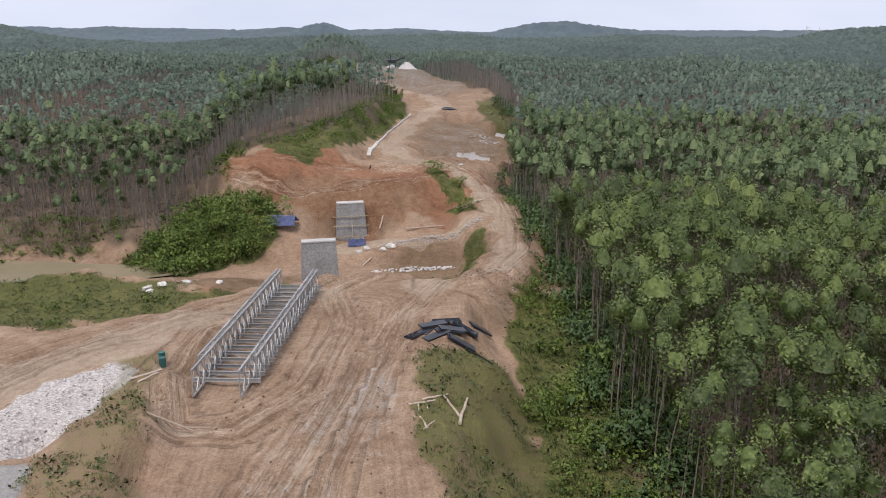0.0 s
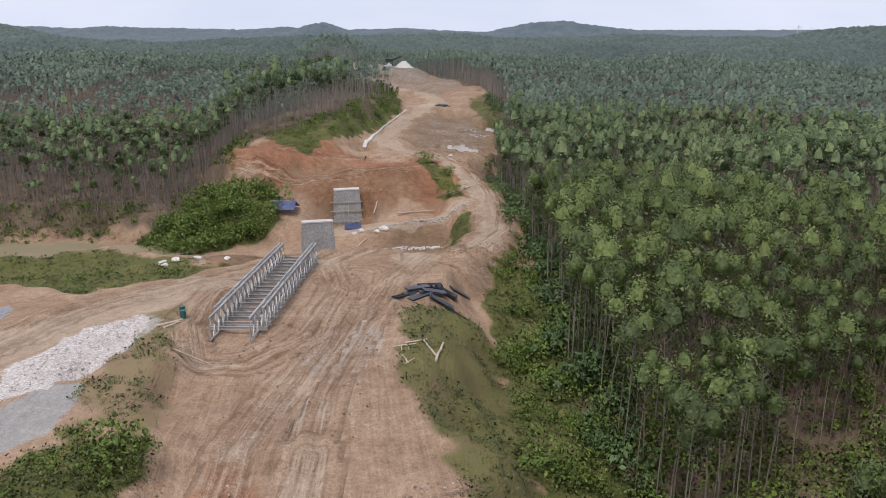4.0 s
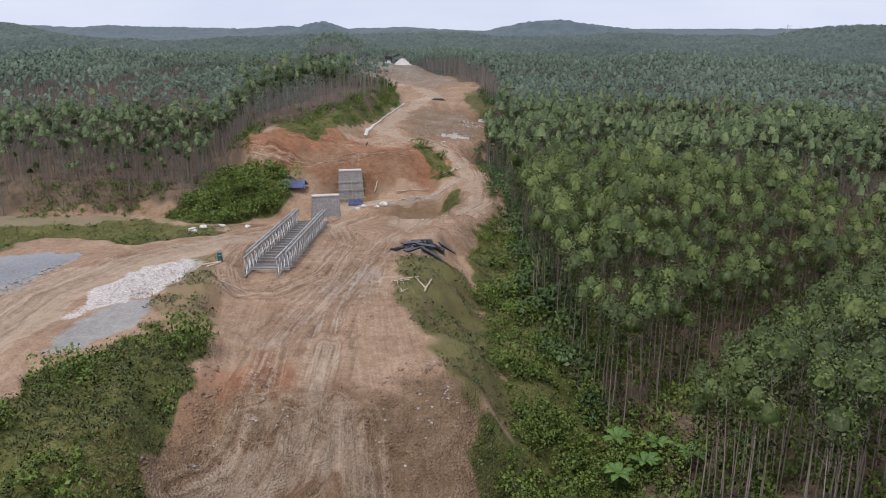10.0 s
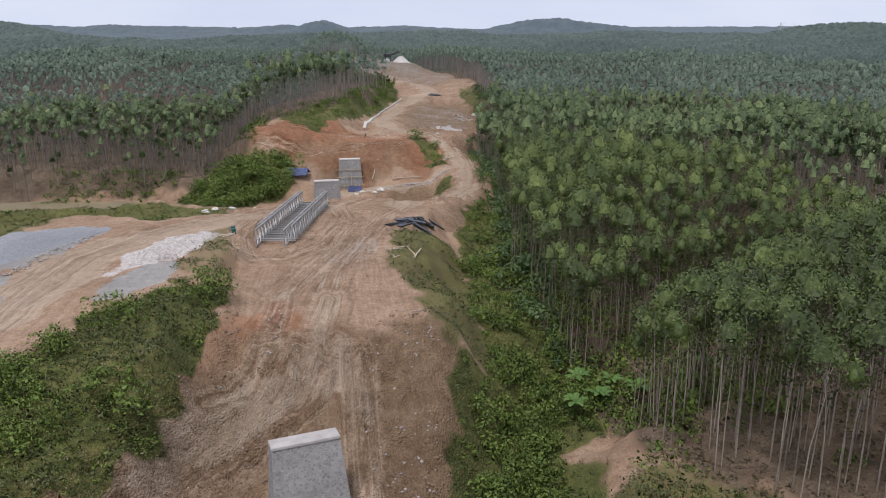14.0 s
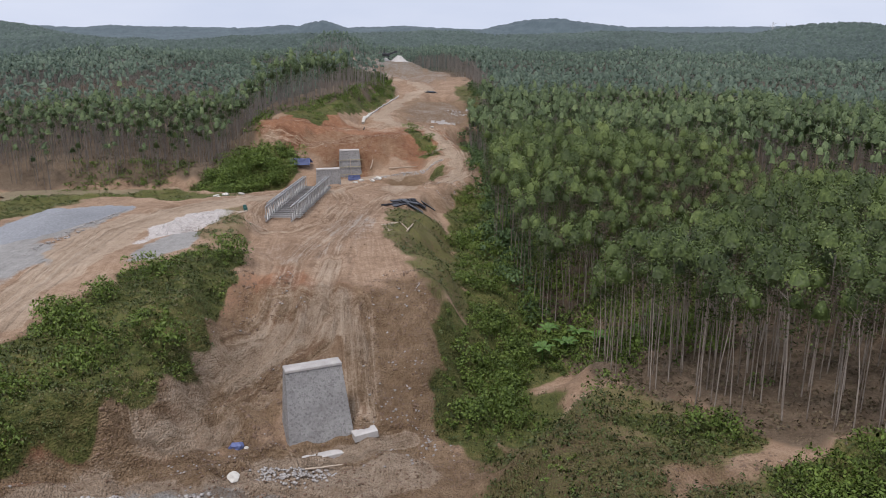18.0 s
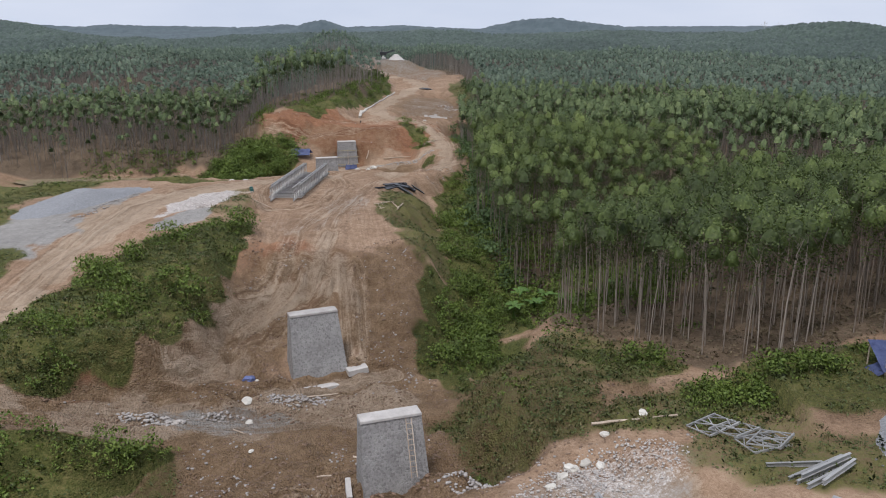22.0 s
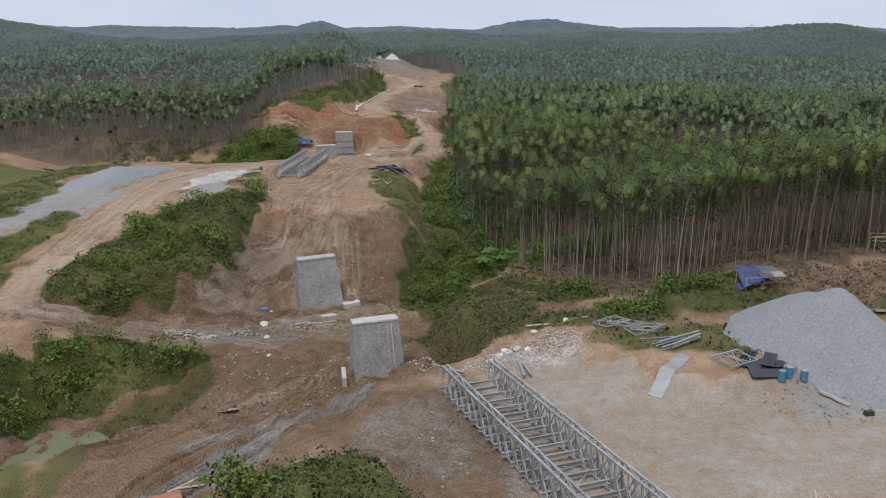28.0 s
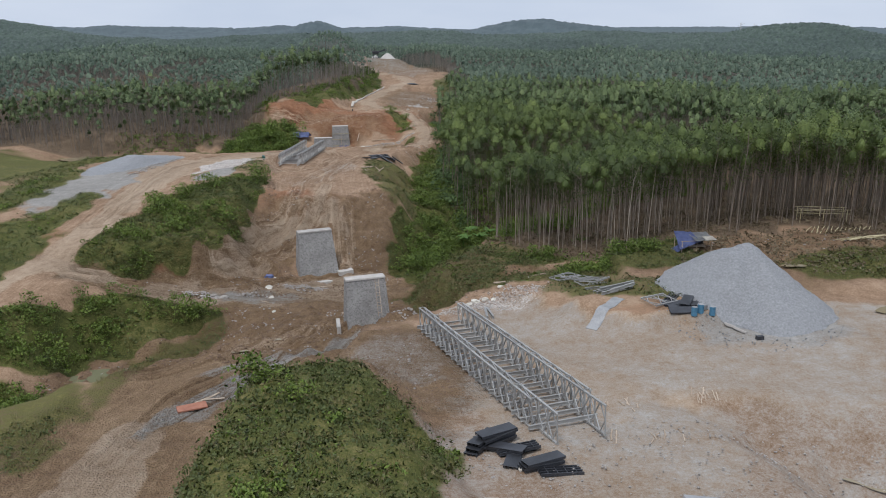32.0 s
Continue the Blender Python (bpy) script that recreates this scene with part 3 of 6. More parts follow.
BANK_RIDGE = [(-28.5, 66), (-25.9, 69.5), (-22.6, 57), (-19.2, 45), (-17.0, 34.5), (-22.4, 34.8), (-25.0, 42), (-26.2, 55)]
KNOLL = [(-4.8, -58), (-4.2, -50), (-1.5, -44), (3, -43.8), (7, -46), (9.2, -51), (11.8, -54.5), (15.2, -58.8), (22, -62.5), (22, -72), (-4, -84)]
POND_GRASS = [(-21, -52), (-18.5, -42), (-21, -30), (-24, -18.5), (-15, -9), (-12.5, -11.5), (-15.5, -20), (-16.5, -38), (-16, -52)]
REGIONS = [(KNOLL, 0.55, 1.2), (POND_GRASS, 0.37, 2.0), (BANK_RIDGE, 0.3, 1.6), (BANK_TOP, 0.6, 1.2), (BANK_LOW, 0.76, 1.5), (THICKET, 1.0, 1.2), (DRY_SLOPE, 0.4, 2.0), (GULLY_GREEN, 0.9, 2.0), (HAUL_SHRUBS, 0.95, 0.8), (LEDGE_SHRUBS, 0.9, 0.8), (BEND_SHRUBS, 0.8, 0.8), (RED_TOP, 0.85, 1.5), (YOUNG, 0.7, 3.0)]


def region(x, y, ring, soft):
    """1 within an outline, fading across its ragged edge."""
    x, y = np.asarray(x, float), np.asarray(y, float)
    out = np.zeros(x.shape)
    xs, ys = [p[0] for p in ring], [p[1] for p in ring]
    m = (x > min(xs) - 4) & (x < max(xs) + 4) & (y > min(ys) - 4) & (y < max(ys) + 4)
    if not m.any():
        return out
    px_, py_ = x[m], y[m]
    odd = np.zeros(px_.shape, bool)
    for p, q in zip(ring, ring[1:] + ring[:1]):
        if p[1] != q[1]:
            odd ^= ((p[1] > py_) != (q[1] > py_)) & (px_ < (q[0] - p[0]) * (py_ - p[1]) / (q[1] - p[1]) + p[0])
    d, _ = along(px_, py_, ring + ring[:1])
    d = np.where(odd, d, -d) + 0.5 * wave(px_, py_, 6, 13) + 0.5 * grain(px_, py_, 1.6, 37)
    out[m] = ease(-soft / 2, soft / 2, d)
    return out


def greenness(x, y):
    g = np.zeros(np.shape(x))
    for cx, cy, rx, ry, turn, lush in GREEN:
        g = np.maximum(g, lush * blob(x, y, cx, cy, rx, ry, turn))
    for ring, lush, soft in REGIONS:
        g = np.maximum(g, lush * region(x, y, ring, soft))
    for line, grow in ((HAUL, 1), (LEFT_ROAD, -3.1), (TRACK, 0.5), (LOW_ROAD, 0), (LOW_TRACK, 0.5), (EAST_PAD, -1), (SOUTH_PAD, -1)):
        g = g * (1 - inside(x, y, line, grow))
    return g


# ---- ground ----
def quick_mesh(name, co, faces):
    """A mesh from arrays of points and of faces with equal corner counts."""
    co, faces = np.ascontiguousarray(co, dtype=np.float32), np.ascontiguousarray(faces, dtype=np.int32)
    n, k = faces.shape
    me = bpy.data.meshes.new(name)
    me.vertices.add(len(co))
    me.vertices.foreach_set("co", co.ravel())
    me.loops.add(n * k)
    me.loops.foreach_set("vertex_index", faces.ravel())
    me.polygons.add(n)
    me.polygons.foreach_set("loop_start", np.arange(0, n * k, k, dtype=np.int32))
    me.update(calc_edges=True)
    return me


def steps(lo, hi, fine, far, rate):
    mid = list(np.arange(lo, hi, fine))
    out, s = [], fine
    v = hi
    while v < far:
        out.append(v)
        s *= rate
        v += s
    back, s, v = [], fine, lo
    while v > -far:
        s *= rate
        v -= s
        back.append(v)
    return np.array(back[::-1] + mid + out)


def field_mesh(name, x, y, z):
    """A sheet over a grid of places."""
    nx, ny = len(x), len(y)
    gx, gy = np.meshgrid(x, y)
    co = np.stack([gx.ravel(), gy.ravel(), z.ravel()], 1)
    i = (np.arange(ny - 1)[:, None] * nx + np.arange(nx - 1)[None, :]).ravel()
    me = quick_mesh(name, co, np.stack([i, i + 1, i + nx + 1, i + nx], 1))
    me.shade_smooth()
    return me


def paint(me, name, r, g, b):
    a = me.attributes.new(name, "FLOAT_COLOR", "POINT")
    a.data.foreach_set("color", np.stack([r.ravel(), g.ravel(), b.ravel(), np.ones(r.size)], 1).ravel())


gx, gy = steps(-56, 68, 0.47, 4300, 1.14), steps(-82, 190, 0.58, 4300, 1.08)
GX, GY = np.meshgrid(gx, gy)
GZ = height(GX, GY)
CLEAR = cleared(GX, GY)
ground_mesh = field_mesh("ground", gx, gy, GZ)
roads = np.maximum.reduce([inside(GX, GY, HAUL, -0.8, 1.2), 0.25 * inside(GX, GY, HAUL, 2.5, 4), 0.45 * blob(GX, GY, -8, 155, 9, 8), inside(GX, GY, LEFT_ROAD, -2.7), inside(GX, GY, TRACK, 0), inside(GX, GY, LOW_TRACK, 0), 1.35 * inside(GX, GY, EAST_PAD, 1, 4), 1.2 * blob(GX, GY, 25, -50, 9, 16, 15), 1.2 * region(GX, GY, CLAY_ROAD, 1.5), 0.3 * blob(GX, GY, -8, 62, 10, 30), 0.5 * blob(GX, GY, 34, -56, 26, 12)])
for line in RUTS:
    d = along(GX, GY, line)[0]
    if line in BANDS:
        roads = np.maximum(roads, 0.68 * (1 - ease(0.9, 1.7, d)))
    elif max(p[1] for p in line) > 16 or line[0][0] > 8:
        roads = np.maximum(roads, 0.42 * (1 - ease(1.2, 2.2, d)))
gravel = np.maximum.reduce([0.38 * blob(GX, GY, 4, 200, 11, 34), 0.42 * blob(GX, GY, -12, 372, 40, 60), 0.5 * blob(GX, GY, -22, 424, 34, 14), blob(GX, GY, -47, 50, 7, 13, -6), blob(GX, GY, -48, 28, 8, 14), blob(GX, GY, -27.2, 36, 2.8, 7, -8), 0.34 * blob(GX, GY, -7, 54, 4, 10), 0.32 * blob(GX, GY, -12, 40, 5, 5), 0.62 * inside(GX, GY, MUD, -0.2, 1.2), 0.44 * blob(GX, GY, 9, -37, 6, 9), 0.5 * blob(GX, GY, 28, -59, 16, 5), 0.5 * inside(GX, GY, EAST_PAD, 3, 7), 0.45 * blob(GX, GY, 22, -45, 10, 20), 0.5 * blob(GX, GY, 34, -60, 30, 12), 0.7 * blob(GX, GY, 45, -34, 9, 7), 0.55 * blob(GX, GY, -12, -3, 8, 2.5), 0.45 * blob(GX, GY, 19, -24, 7, 5), 0.5 * blob(GX, GY, -6, -30, 7, 1.2, 40)])
terrace = inside(GX, GY, TERRACE, 1.2, 1.5)
gravel, roads = gravel * (1 - terrace), roads * (1 - terrace)
chips = np.maximum(blob(GX, GY, -28.5, 50, 3.2, 11, -10), 0.42 * blob(GX, GY, 20, -22, 6, 3.5))
red = np.maximum.reduce([0.62 * blob(GX, GY, -4.5, -21, 7, 4, 40), 0.55 * blob(GX, GY, 1.5, -17, 3, 4), 0.6 * blob(GX, GY, 1, 140, 7, 11), 0.75 * blob(GX, GY, -11.5, 26, 3.2, 8), 0.6 * blob(GX, GY, -10, 22, 7, 7), 0.4 * blob(GX, GY, 33, -32.5, 7, 1.8, 15), 0.6 * blob(GX, GY, -46, -2, 6, 16), 0.5 * blob(GX, GY, -14, 22, 5, 9), blob(GX, GY, -14, 143, 26, 13), blob(GX, GY, -28, 150, 8, 12), 0.7 * blob(GX, GY, -24, 0, 10, 5), 0.55 * blob(GX, GY, -10, 24, 7, 8), 0.6 * blob(GX, GY, -22, 98, 12, 6)])
brown = np.maximum.reduce([0.72 * blob(GX, GY, -1, 112, 9, 12), 0.7 * blob(GX, GY, -22, 104, 14, 8), 0.6 * blob(GX, GY, -8, 20, 10, 8), 0.85 * blob(GX, GY, 9, -36, 7, 11), blob(GX, GY, 0, -6, 26, 15), 0.9 * blob(GX, GY, -8, -20, 22, 12, 20), blob(GX, GY, 3, 18, 6, 12), 0.7 * blob(GX, GY, -14, 14, 6, 9), 0.62 * blob(GX, GY, 6, 205, 15, 44), 0.7 * inside(GX, GY, LOW_ROAD, 3.5, 3), 0.5 * blob(GX, GY, -10, 370, 45, 60), 0.45 * blob(GX, GY, -16, 136, 16, 8), 0.8 * blob(GX, GY, -8, -18, 12, 9), 0.6 * blob(GX, GY, 60, -14, 30, 10), 0.7 * blob(GX, GY, 12, -42, 5, 12)])
for line in RUTS:
    if line not in BANDS and max(p[1] for p in line) < 16:
        brown = np.maximum(brown, 0.9 * (1 - ease(0.4, 0.9, np.abs(along(GX, GY, line)[0] - 1.0))))
# slope grooves painted darker: damp clay, plus shade their shallow relief lacks
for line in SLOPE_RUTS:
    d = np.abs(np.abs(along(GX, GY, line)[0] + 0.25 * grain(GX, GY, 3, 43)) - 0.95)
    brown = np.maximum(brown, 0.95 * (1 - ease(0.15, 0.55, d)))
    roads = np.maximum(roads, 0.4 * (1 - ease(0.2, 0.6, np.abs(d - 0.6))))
paint(ground_mesh, "cover", ease(-74, -92, GY) * ease(0.4, -0.2, wave(GX, GY, 40, 44)) + 1.1 * np.clip(greenness(GX, GY) * 1.4, 0, 1), gravel, roads)
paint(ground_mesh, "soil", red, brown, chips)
a = ground_mesh.attributes.new("forest", "FLOAT", "POINT")
a.data.foreach_set("value", ease(3, -3, CLEAR + 1.5 * wave(GX, GY, 9, 14)).ravel())
c = ground_mesh.attributes.new("canopy", "FLOAT", "POINT")
c.data.foreach_set("value", ease(360, 480, np.hypot(GX, GY - 20)).ravel())
near_d, flow = np.full(GX.shape, 1e9), np.zeros((GX.size, 3))
for line in (PAD, RAMP, LEFT_ROAD, TRACK, LOW_ROAD, SOUTH_PAD, EAST_PAD, HAUL, LOW_TRACK):
    run = [0.0]
    for p, q in zip(line, line[1:]):
        run.append(run[-1] + math.dist(p[:2], q[:2]))
    d, (arc, w, s) = along(GX, GY, [(p[0], p[1], r, p[3], p[4]) for p, r in zip(line, run)])
    take = ((d - w) < near_d).ravel()
    near_d = np.minimum(near_d, d - w)
    flow[take] = np.stack([d, arc + 41.0 * line[0][0], (0.12 if line is EAST_PAD or line is SOUTH_PAD else 0.3 if line is RAMP else 0.7) * (1 - ease(0, 6, d - w))], 2).reshape(-1, 3)[take]
for line in RUTS:
    run = [0.0]
    for p, q in zip(line, line[1:]):
        run.append(run[-1] + math.dist(p, q))
    d, (arc,) = along(GX, GY, [(*p, r) for p, r in zip(line, run)])
    take = (d < 2.3).ravel()
    flow[take] = np.stack([d, arc + 17.0 * line[0][0], np.maximum(1.7 * (1 - ease(1.2, 2.3, d)), 0.2)], 2).reshape(-1, 3)[take]
ground_mesh.attributes.new("flow", "FLOAT_VECTOR", "POINT").data.foreach_set("vector", flow.ravel())
ground_mesh.materials.append(M_GROUND)
ground = tagged(new("ground", ground_mesh), "bare clay clearing with ruts, gravel and forest floor around it", "ground", kind="structure")


def z_at(x, y):
    return float(height(np.array([x]), np.array([y]))[0])


# ---- plants ----
def joined(name, blocks, materials):
    """One mesh from blocks of (points, faces, material index)."""
    co, fa, mi, k = [], [], [], 0
    for v, f, m in blocks:
        co.append(v), fa.append(f + k), mi.append(np.full(len(f), m))
        k += len(v)
    me = quick_mesh(name, np.concatenate(co), np.concatenate(fa))
    me.polygons.foreach_set("material_index", np.concatenate(mi).astype(np.int32))
    for m in materials:
        me.materials.append(m)
    return me


def cards(centres, out, size, g, long=1.8, tilt=0.6):
    """Leaf clumps: a bent diamond of two triangles at each centre, facing about outwards."""
    n = len(centres)
    nor = out + g.normal(0, tilt, (n, 3))
    nor /= np.linalg.norm(nor, axis=1)[:, None] + 1e-9
    u = np.cross(nor, g.normal(0, 1, (n, 3)))
    u /= np.linalg.norm(u, axis=1)[:, None] + 1e-9
    w = np.cross(nor, u)
    s = (size * g.uniform(0.6, 1.35, n))[:, None]
    v = np.stack([centres - u * s * long / 2, centres + w * s / 2 - nor * s * 0.18, centres + u * s * long / 2, centres - w * s / 2 - nor * s * 0.18], 1)
    i = np.arange(n)[:, None] * 4
    return v.reshape(-1, 3), np.concatenate([i + [0, 2, 1], i + [0, 3, 2]])


def tube(points, radii, sides):
    """A tapered tube of triangles along points."""
    v, f = [], []
    for p, r in zip(points, radii):
        for k in range(sides):
            a = 6.2832 * k / sides
            v.append((p[0] + r * math.cos(a), p[1] + r * math.sin(a), p[2]))
    for j in range(len(points) - 1):
        for k in range(sides):
            a, b = j * sides + k, j * sides + (k + 1) % sides
            f += [(a, b, b + sides), (a, b + sides, a + sides)]
    return np.array(v, float), np.array(f)


def crown_shape(g, count, size, wide=1.2, top=14.0, deep=2.4, sides=9, rings=4, low=0.1):
    """A domed head: a lumpy dome of foliage with leaf clumps standing out of it all over, a few thin ones under it."""
    lobe = g.normal(0, 1, (9, 3)) * (1, 1, 0.7)
    lobe[:, 2] = np.abs(lobe[:, 2])
    lobe /= np.linalg.norm(lobe, axis=1)[:, None]

    def swell(d):
        return 0.74 + 0.34 * ease(0.62, 1.0, (d @ lobe.T).max(1))

    tilt = np.linspace(0.02, 1.25, rings)
    d = [(math.cos(b) * math.cos(6.2832 * (k + 0.5 * (m % 2)) / sides), math.cos(b) * math.sin(6.2832 * (k + 0.5 * (m % 2)) / sides), math.sin(b)) for m, b in enumerate(tilt) for k in range(sides)]
    d = np.array(d + [(0, 0, 1.0), (0, 0, -0.25)])
    hull = d * (swell(d) * g.uniform(0.8, 1.08, len(d)))[:, None] * (wide * 0.72, wide * 0.72, deep * 0.78)
    hull[-1, 2] = 0.2 * deep
    cf = []
    for m in range(rings - 1):
        for k in range(sides):
            a, b = m * sides + k, m * sides + (k + 1) % sides
            cf += [(a, b, b + sides), (a, b + sides, a + sides)]
    for k in range(sides):
        n = (k + 1) % sides
        cf += [((rings - 1) * sides + k, (rings - 1) * sides + n, len(d) - 2), (n, k, len(d) - 1)]
    e = g.normal(0, 1, (count, 3))
    e /= np.linalg.norm(e, axis=1)[:, None]
    e[:, 2] = np.abs(e[:, 2]) * 1.15 - 0.25
    e /= np.linalg.norm(e, axis=1)[:, None]
    at = e * (swell(e) * g.uniform(0.86, 1.22, count))[:, None] * (wide, wide, deep)
    under = int(count * low)
    at[:under, :2] *= g.uniform(0.35, 1.0, (under, 1))
    at[:under, 2] = 0.15 - g.uniform(0, 1.0, under) ** 1.3 * 4.2
    nor = e + (0, 0, 0.35)
    v, f = cards(at, nor / np.linalg.norm(nor, axis=1)[:, None], size, g, 1.7, 0.5)
    v = np.concatenate([v, hull]) + (0, 0, top - deep)
    return v, np.concatenate([f, np.array(cf) + 4 * count])


def trunk_shape(g, top, sides, limbs):
    bend = g.normal(0, 0.18, (4, 2)).cumsum(0) * [[0], [0.5], [1], [1.2]]
    pts = [(bend[j, 0], bend[j, 1], z) for j, z in enumerate((-0.6, top * 0.4, top * 0.75, top - 0.8))]
    blocks = [tube(pts, (0.066, 0.054, 0.036, 0.012), sides)]
    for _ in range(limbs):
        a, z = g.uniform(0, 6.28), g.uniform(top * 0.66, top - 1.2)
        b = np.array(pts[2]) * (0, 0, 0) + (bend[2, 0], bend[2, 1], z)
        e = b + (math.cos(a) * 1.1, math.sin(a) * 1.1, g.uniform(0.5, 1.2))
        blocks.append(tube([tuple(b), tuple(e)], (0.024, 0.008), 3))
    k, co, fa = 0, [], []
    for v, f in blocks:
        co.append(v), fa.append(f + k)
        k += len(v)
    return np.concatenate(co), np.concatenate(fa)


def spread(shapes, at, scale, turn, pick):
    """Copies of shapes (points, faces) at places, as one block of points and faces."""
    co, fa, k = [], [], 0
    for j, (v, f) in enumerate(shapes):
        m = np.where(pick == j)[0]
        if not len(m):
            continue
        c, s = np.cos(turn[m])[:, None], np.sin(turn[m])[:, None]
        q = np.stack([v[:, 0] * c - v[:, 1] * s, v[:, 0] * s + v[:, 1] * c, np.repeat(v[None, :, 2], len(m), 0)], 2)
        q = q * scale[m][:, None, :] + at[m][:, None, :]
        co.append(q.reshape(-1, 3))
        fa.append((f[None] + (np.arange(len(m)) * len(v))[:, None, None]).reshape(-1, 3) + k)
        k += len(m) * len(v)
    return np.concatenate(co), np.concatenate(fa)


def owners(shapes, pick):
    """Which place each point of a spread belongs to."""
    return np.concatenate([np.repeat(np.where(pick == j)[0], len(s[0])) for j, s in enumerate(shapes) if (pick == j).any()])


def round_normals(rel, centre, flat, g, jitter=0.22):
    """Normals that follow the round form of a plant, a little upset from leaf clump to leaf clump."""
    n = (rel - centre) * (1, 1, flat)
    n /= np.linalg.norm(n, axis=1)[:, None] + 1e-6
    n[:, 2] = np.maximum(n[:, 2], -0.25)
    n += np.repeat(g.normal(0, jitter, (len(n) // 4 + 1, 3)), 4, 0)[:len(n)]
    return n / (np.linalg.norm(n, axis=1)[:, None] + 1e-6)


def soften(me, nor):
    me.shade_smooth()
    me.attributes.new("custom_normal", "FLOAT_VECTOR", "POINT").data.foreach_set("vector", np.ascontiguousarray(nor, dtype=np.float32).ravel())


def under_sheet(x, y):
    """How far inside the far canopy, which stands for single trees past the site, but not along the cleared strip."""
    d = np.hypot(x, np.maximum(y - 20, 0))
    return np.minimum(d - 330, np.maximum(np.abs(x + 20) - 120, d - 500))


def tree_places(g, gap, lo, hi, clear=-0.5):
    """Rows of planted trees where the land is not cleared, between two distances from the middle of the site."""
    ext = hi
    px, py = np.meshgrid(np.arange(-ext, ext, gap), np.arange(-130, hi + 40, gap))
    px, py = px.ravel() + g.normal(0, gap * 0.26, px.size), py.ravel() + g.normal(0, gap * 0.26, py.size)
    d = np.hypot(px - 0, np.maximum(py - 20, 0) + 0.4 * np.maximum(20 - py, 0))
    keep = (d >= lo) & (d < hi) & (np.abs(px) < 0.66 * (py + 125) + 25) & (under_sheet(px, py) < 4)
    px, py = px[keep], py[keep]
    keep = cleared(px, py) < clear + 0.8 * wave(px, py, 14, 21)
    keep &= g.uniform(0, 1, px.size) < np.where((px < -30) & (py < 215), 0.72, 0.95)
    keep &= along(px, py, GULLY)[0] > 4.5 * ease(75, 45, py)
    px, py = px[keep], py[keep]
    return np.stack([px, py, height(px, py)], 1)


def sizes(g, n, at, spread_h=0.14):
    s = g.uniform(0.92 - spread_h, 0.92 + spread_h, n) + 0.07 * wave(at[:, 0], at[:, 1], 60, 22)
    w = s * g.uniform(0.85, 1.25, n)
    s = s * np.where((at[:, 0] < -40) & (at[:, 1] < 210), g.uniform(0.62, 0.98, n), np.where((np.abs(at[:, 0] + 55) < 45) & (at[:, 1] > 210) & (at[:, 1] < 500), g.uniform(0.62, 0.85, n), 1.0))
    return np.stack([w, w, s], 1)


g = np.random.RandomState(5)
near_crowns = [crown_shape(g, 280, 0.16, g.uniform(0.85, 1.15), 14 + g.uniform(-2.4, 0.4), g.uniform(1.5, 2.2), 8, 3, 0.34) for _ in range(8)]
near_trunks = [trunk_shape(g, 13.0, 5, 9) for _ in range(8)]
mid_crowns = [crown_shape(g, 54, 0.25, g.uniform(0.82, 1.1), 14 + g.uniform(-2.4, 0.6), g.uniform(1.5, 2.3), 6, 3, 0.32) for _ in range(8)]
mid_trunks = [tube([(0, 0, -0.5), (g.normal(0, 0.15), g.normal(0, 0.15), 7), (g.normal(0, 0.25), g.normal(0, 0.25), 12.2)], (0.085, 0.06, 0.025), 3) for _ in range(5)]
far_crowns = [crown_shape(g, 10, 0.42, g.uniform(0.95, 1.2), 14 + g.uniform(-2.0, 0.6), g.uniform(1.6, 2.4), 5, 3, 0.2) for _ in range(8)]
far_trunks = [tube([(0, 0, -0.5), (g.normal(0, 0.2), g.normal(0, 0.2), 12.2)], (0.09, 0.04), 3) for _ in range(3)]


def wood(name, at, crowns, trunks, leaf, label, bark=None, heart=11.2):
    bark = bark or M_BARK
    n = len(at)
    s, turn = sizes(g, n, at), g.uniform(0, 6.28, n)
    pick = g.randint(0, len(crowns), n)
    blocks, own = [(*spread(crowns, at, s, turn, pick), 0)], owners(crowns, pick)
    nor = round_normals((blocks[0][0] - at[own]) / s[own], (0, 0, heart), 0.75, g)
    if trunks:
        pick = g.randint(0, len(trunks), n)
        blocks.append((*spread(trunks, at, s, turn, pick), 1))
        own = np.concatenate([own, owners(trunks, pick)])
    me = joined(name, blocks, [leaf, bark])
    me.shade_smooth()
    whole = np.empty(3 * len(own), np.float32)
    me.vertex_normals.foreach_get("vector", whole)
    whole = whole.reshape(-1, 3)
    whole[:len(nor)] = nor
    soften(me, whole)
    me.attributes.new("tint", "FLOAT", "POINT").data.foreach_set("value", g.uniform(0, 1, n)[own])
    return tagged(new(name, me), label, "forest", kind="stuff")


at_near = tree_places(g, 2.05, 0, 92)
front = np.argsort(np.abs(at_near[:, 0] - 34) * 0.8 + np.abs(at_near[:, 1] - 22) * 0.45)
single, rest = at_near[front[:300]], at_near[front[300:]]
wood("plantation_trees", rest, near_crowns, near_trunks, M_LEAF, "dense rows of slender plantation trees with pale trunks")
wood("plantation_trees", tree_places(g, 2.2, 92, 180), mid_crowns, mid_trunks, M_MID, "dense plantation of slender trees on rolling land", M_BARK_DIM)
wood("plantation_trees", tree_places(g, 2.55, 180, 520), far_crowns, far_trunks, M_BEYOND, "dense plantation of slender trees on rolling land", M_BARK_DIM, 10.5)


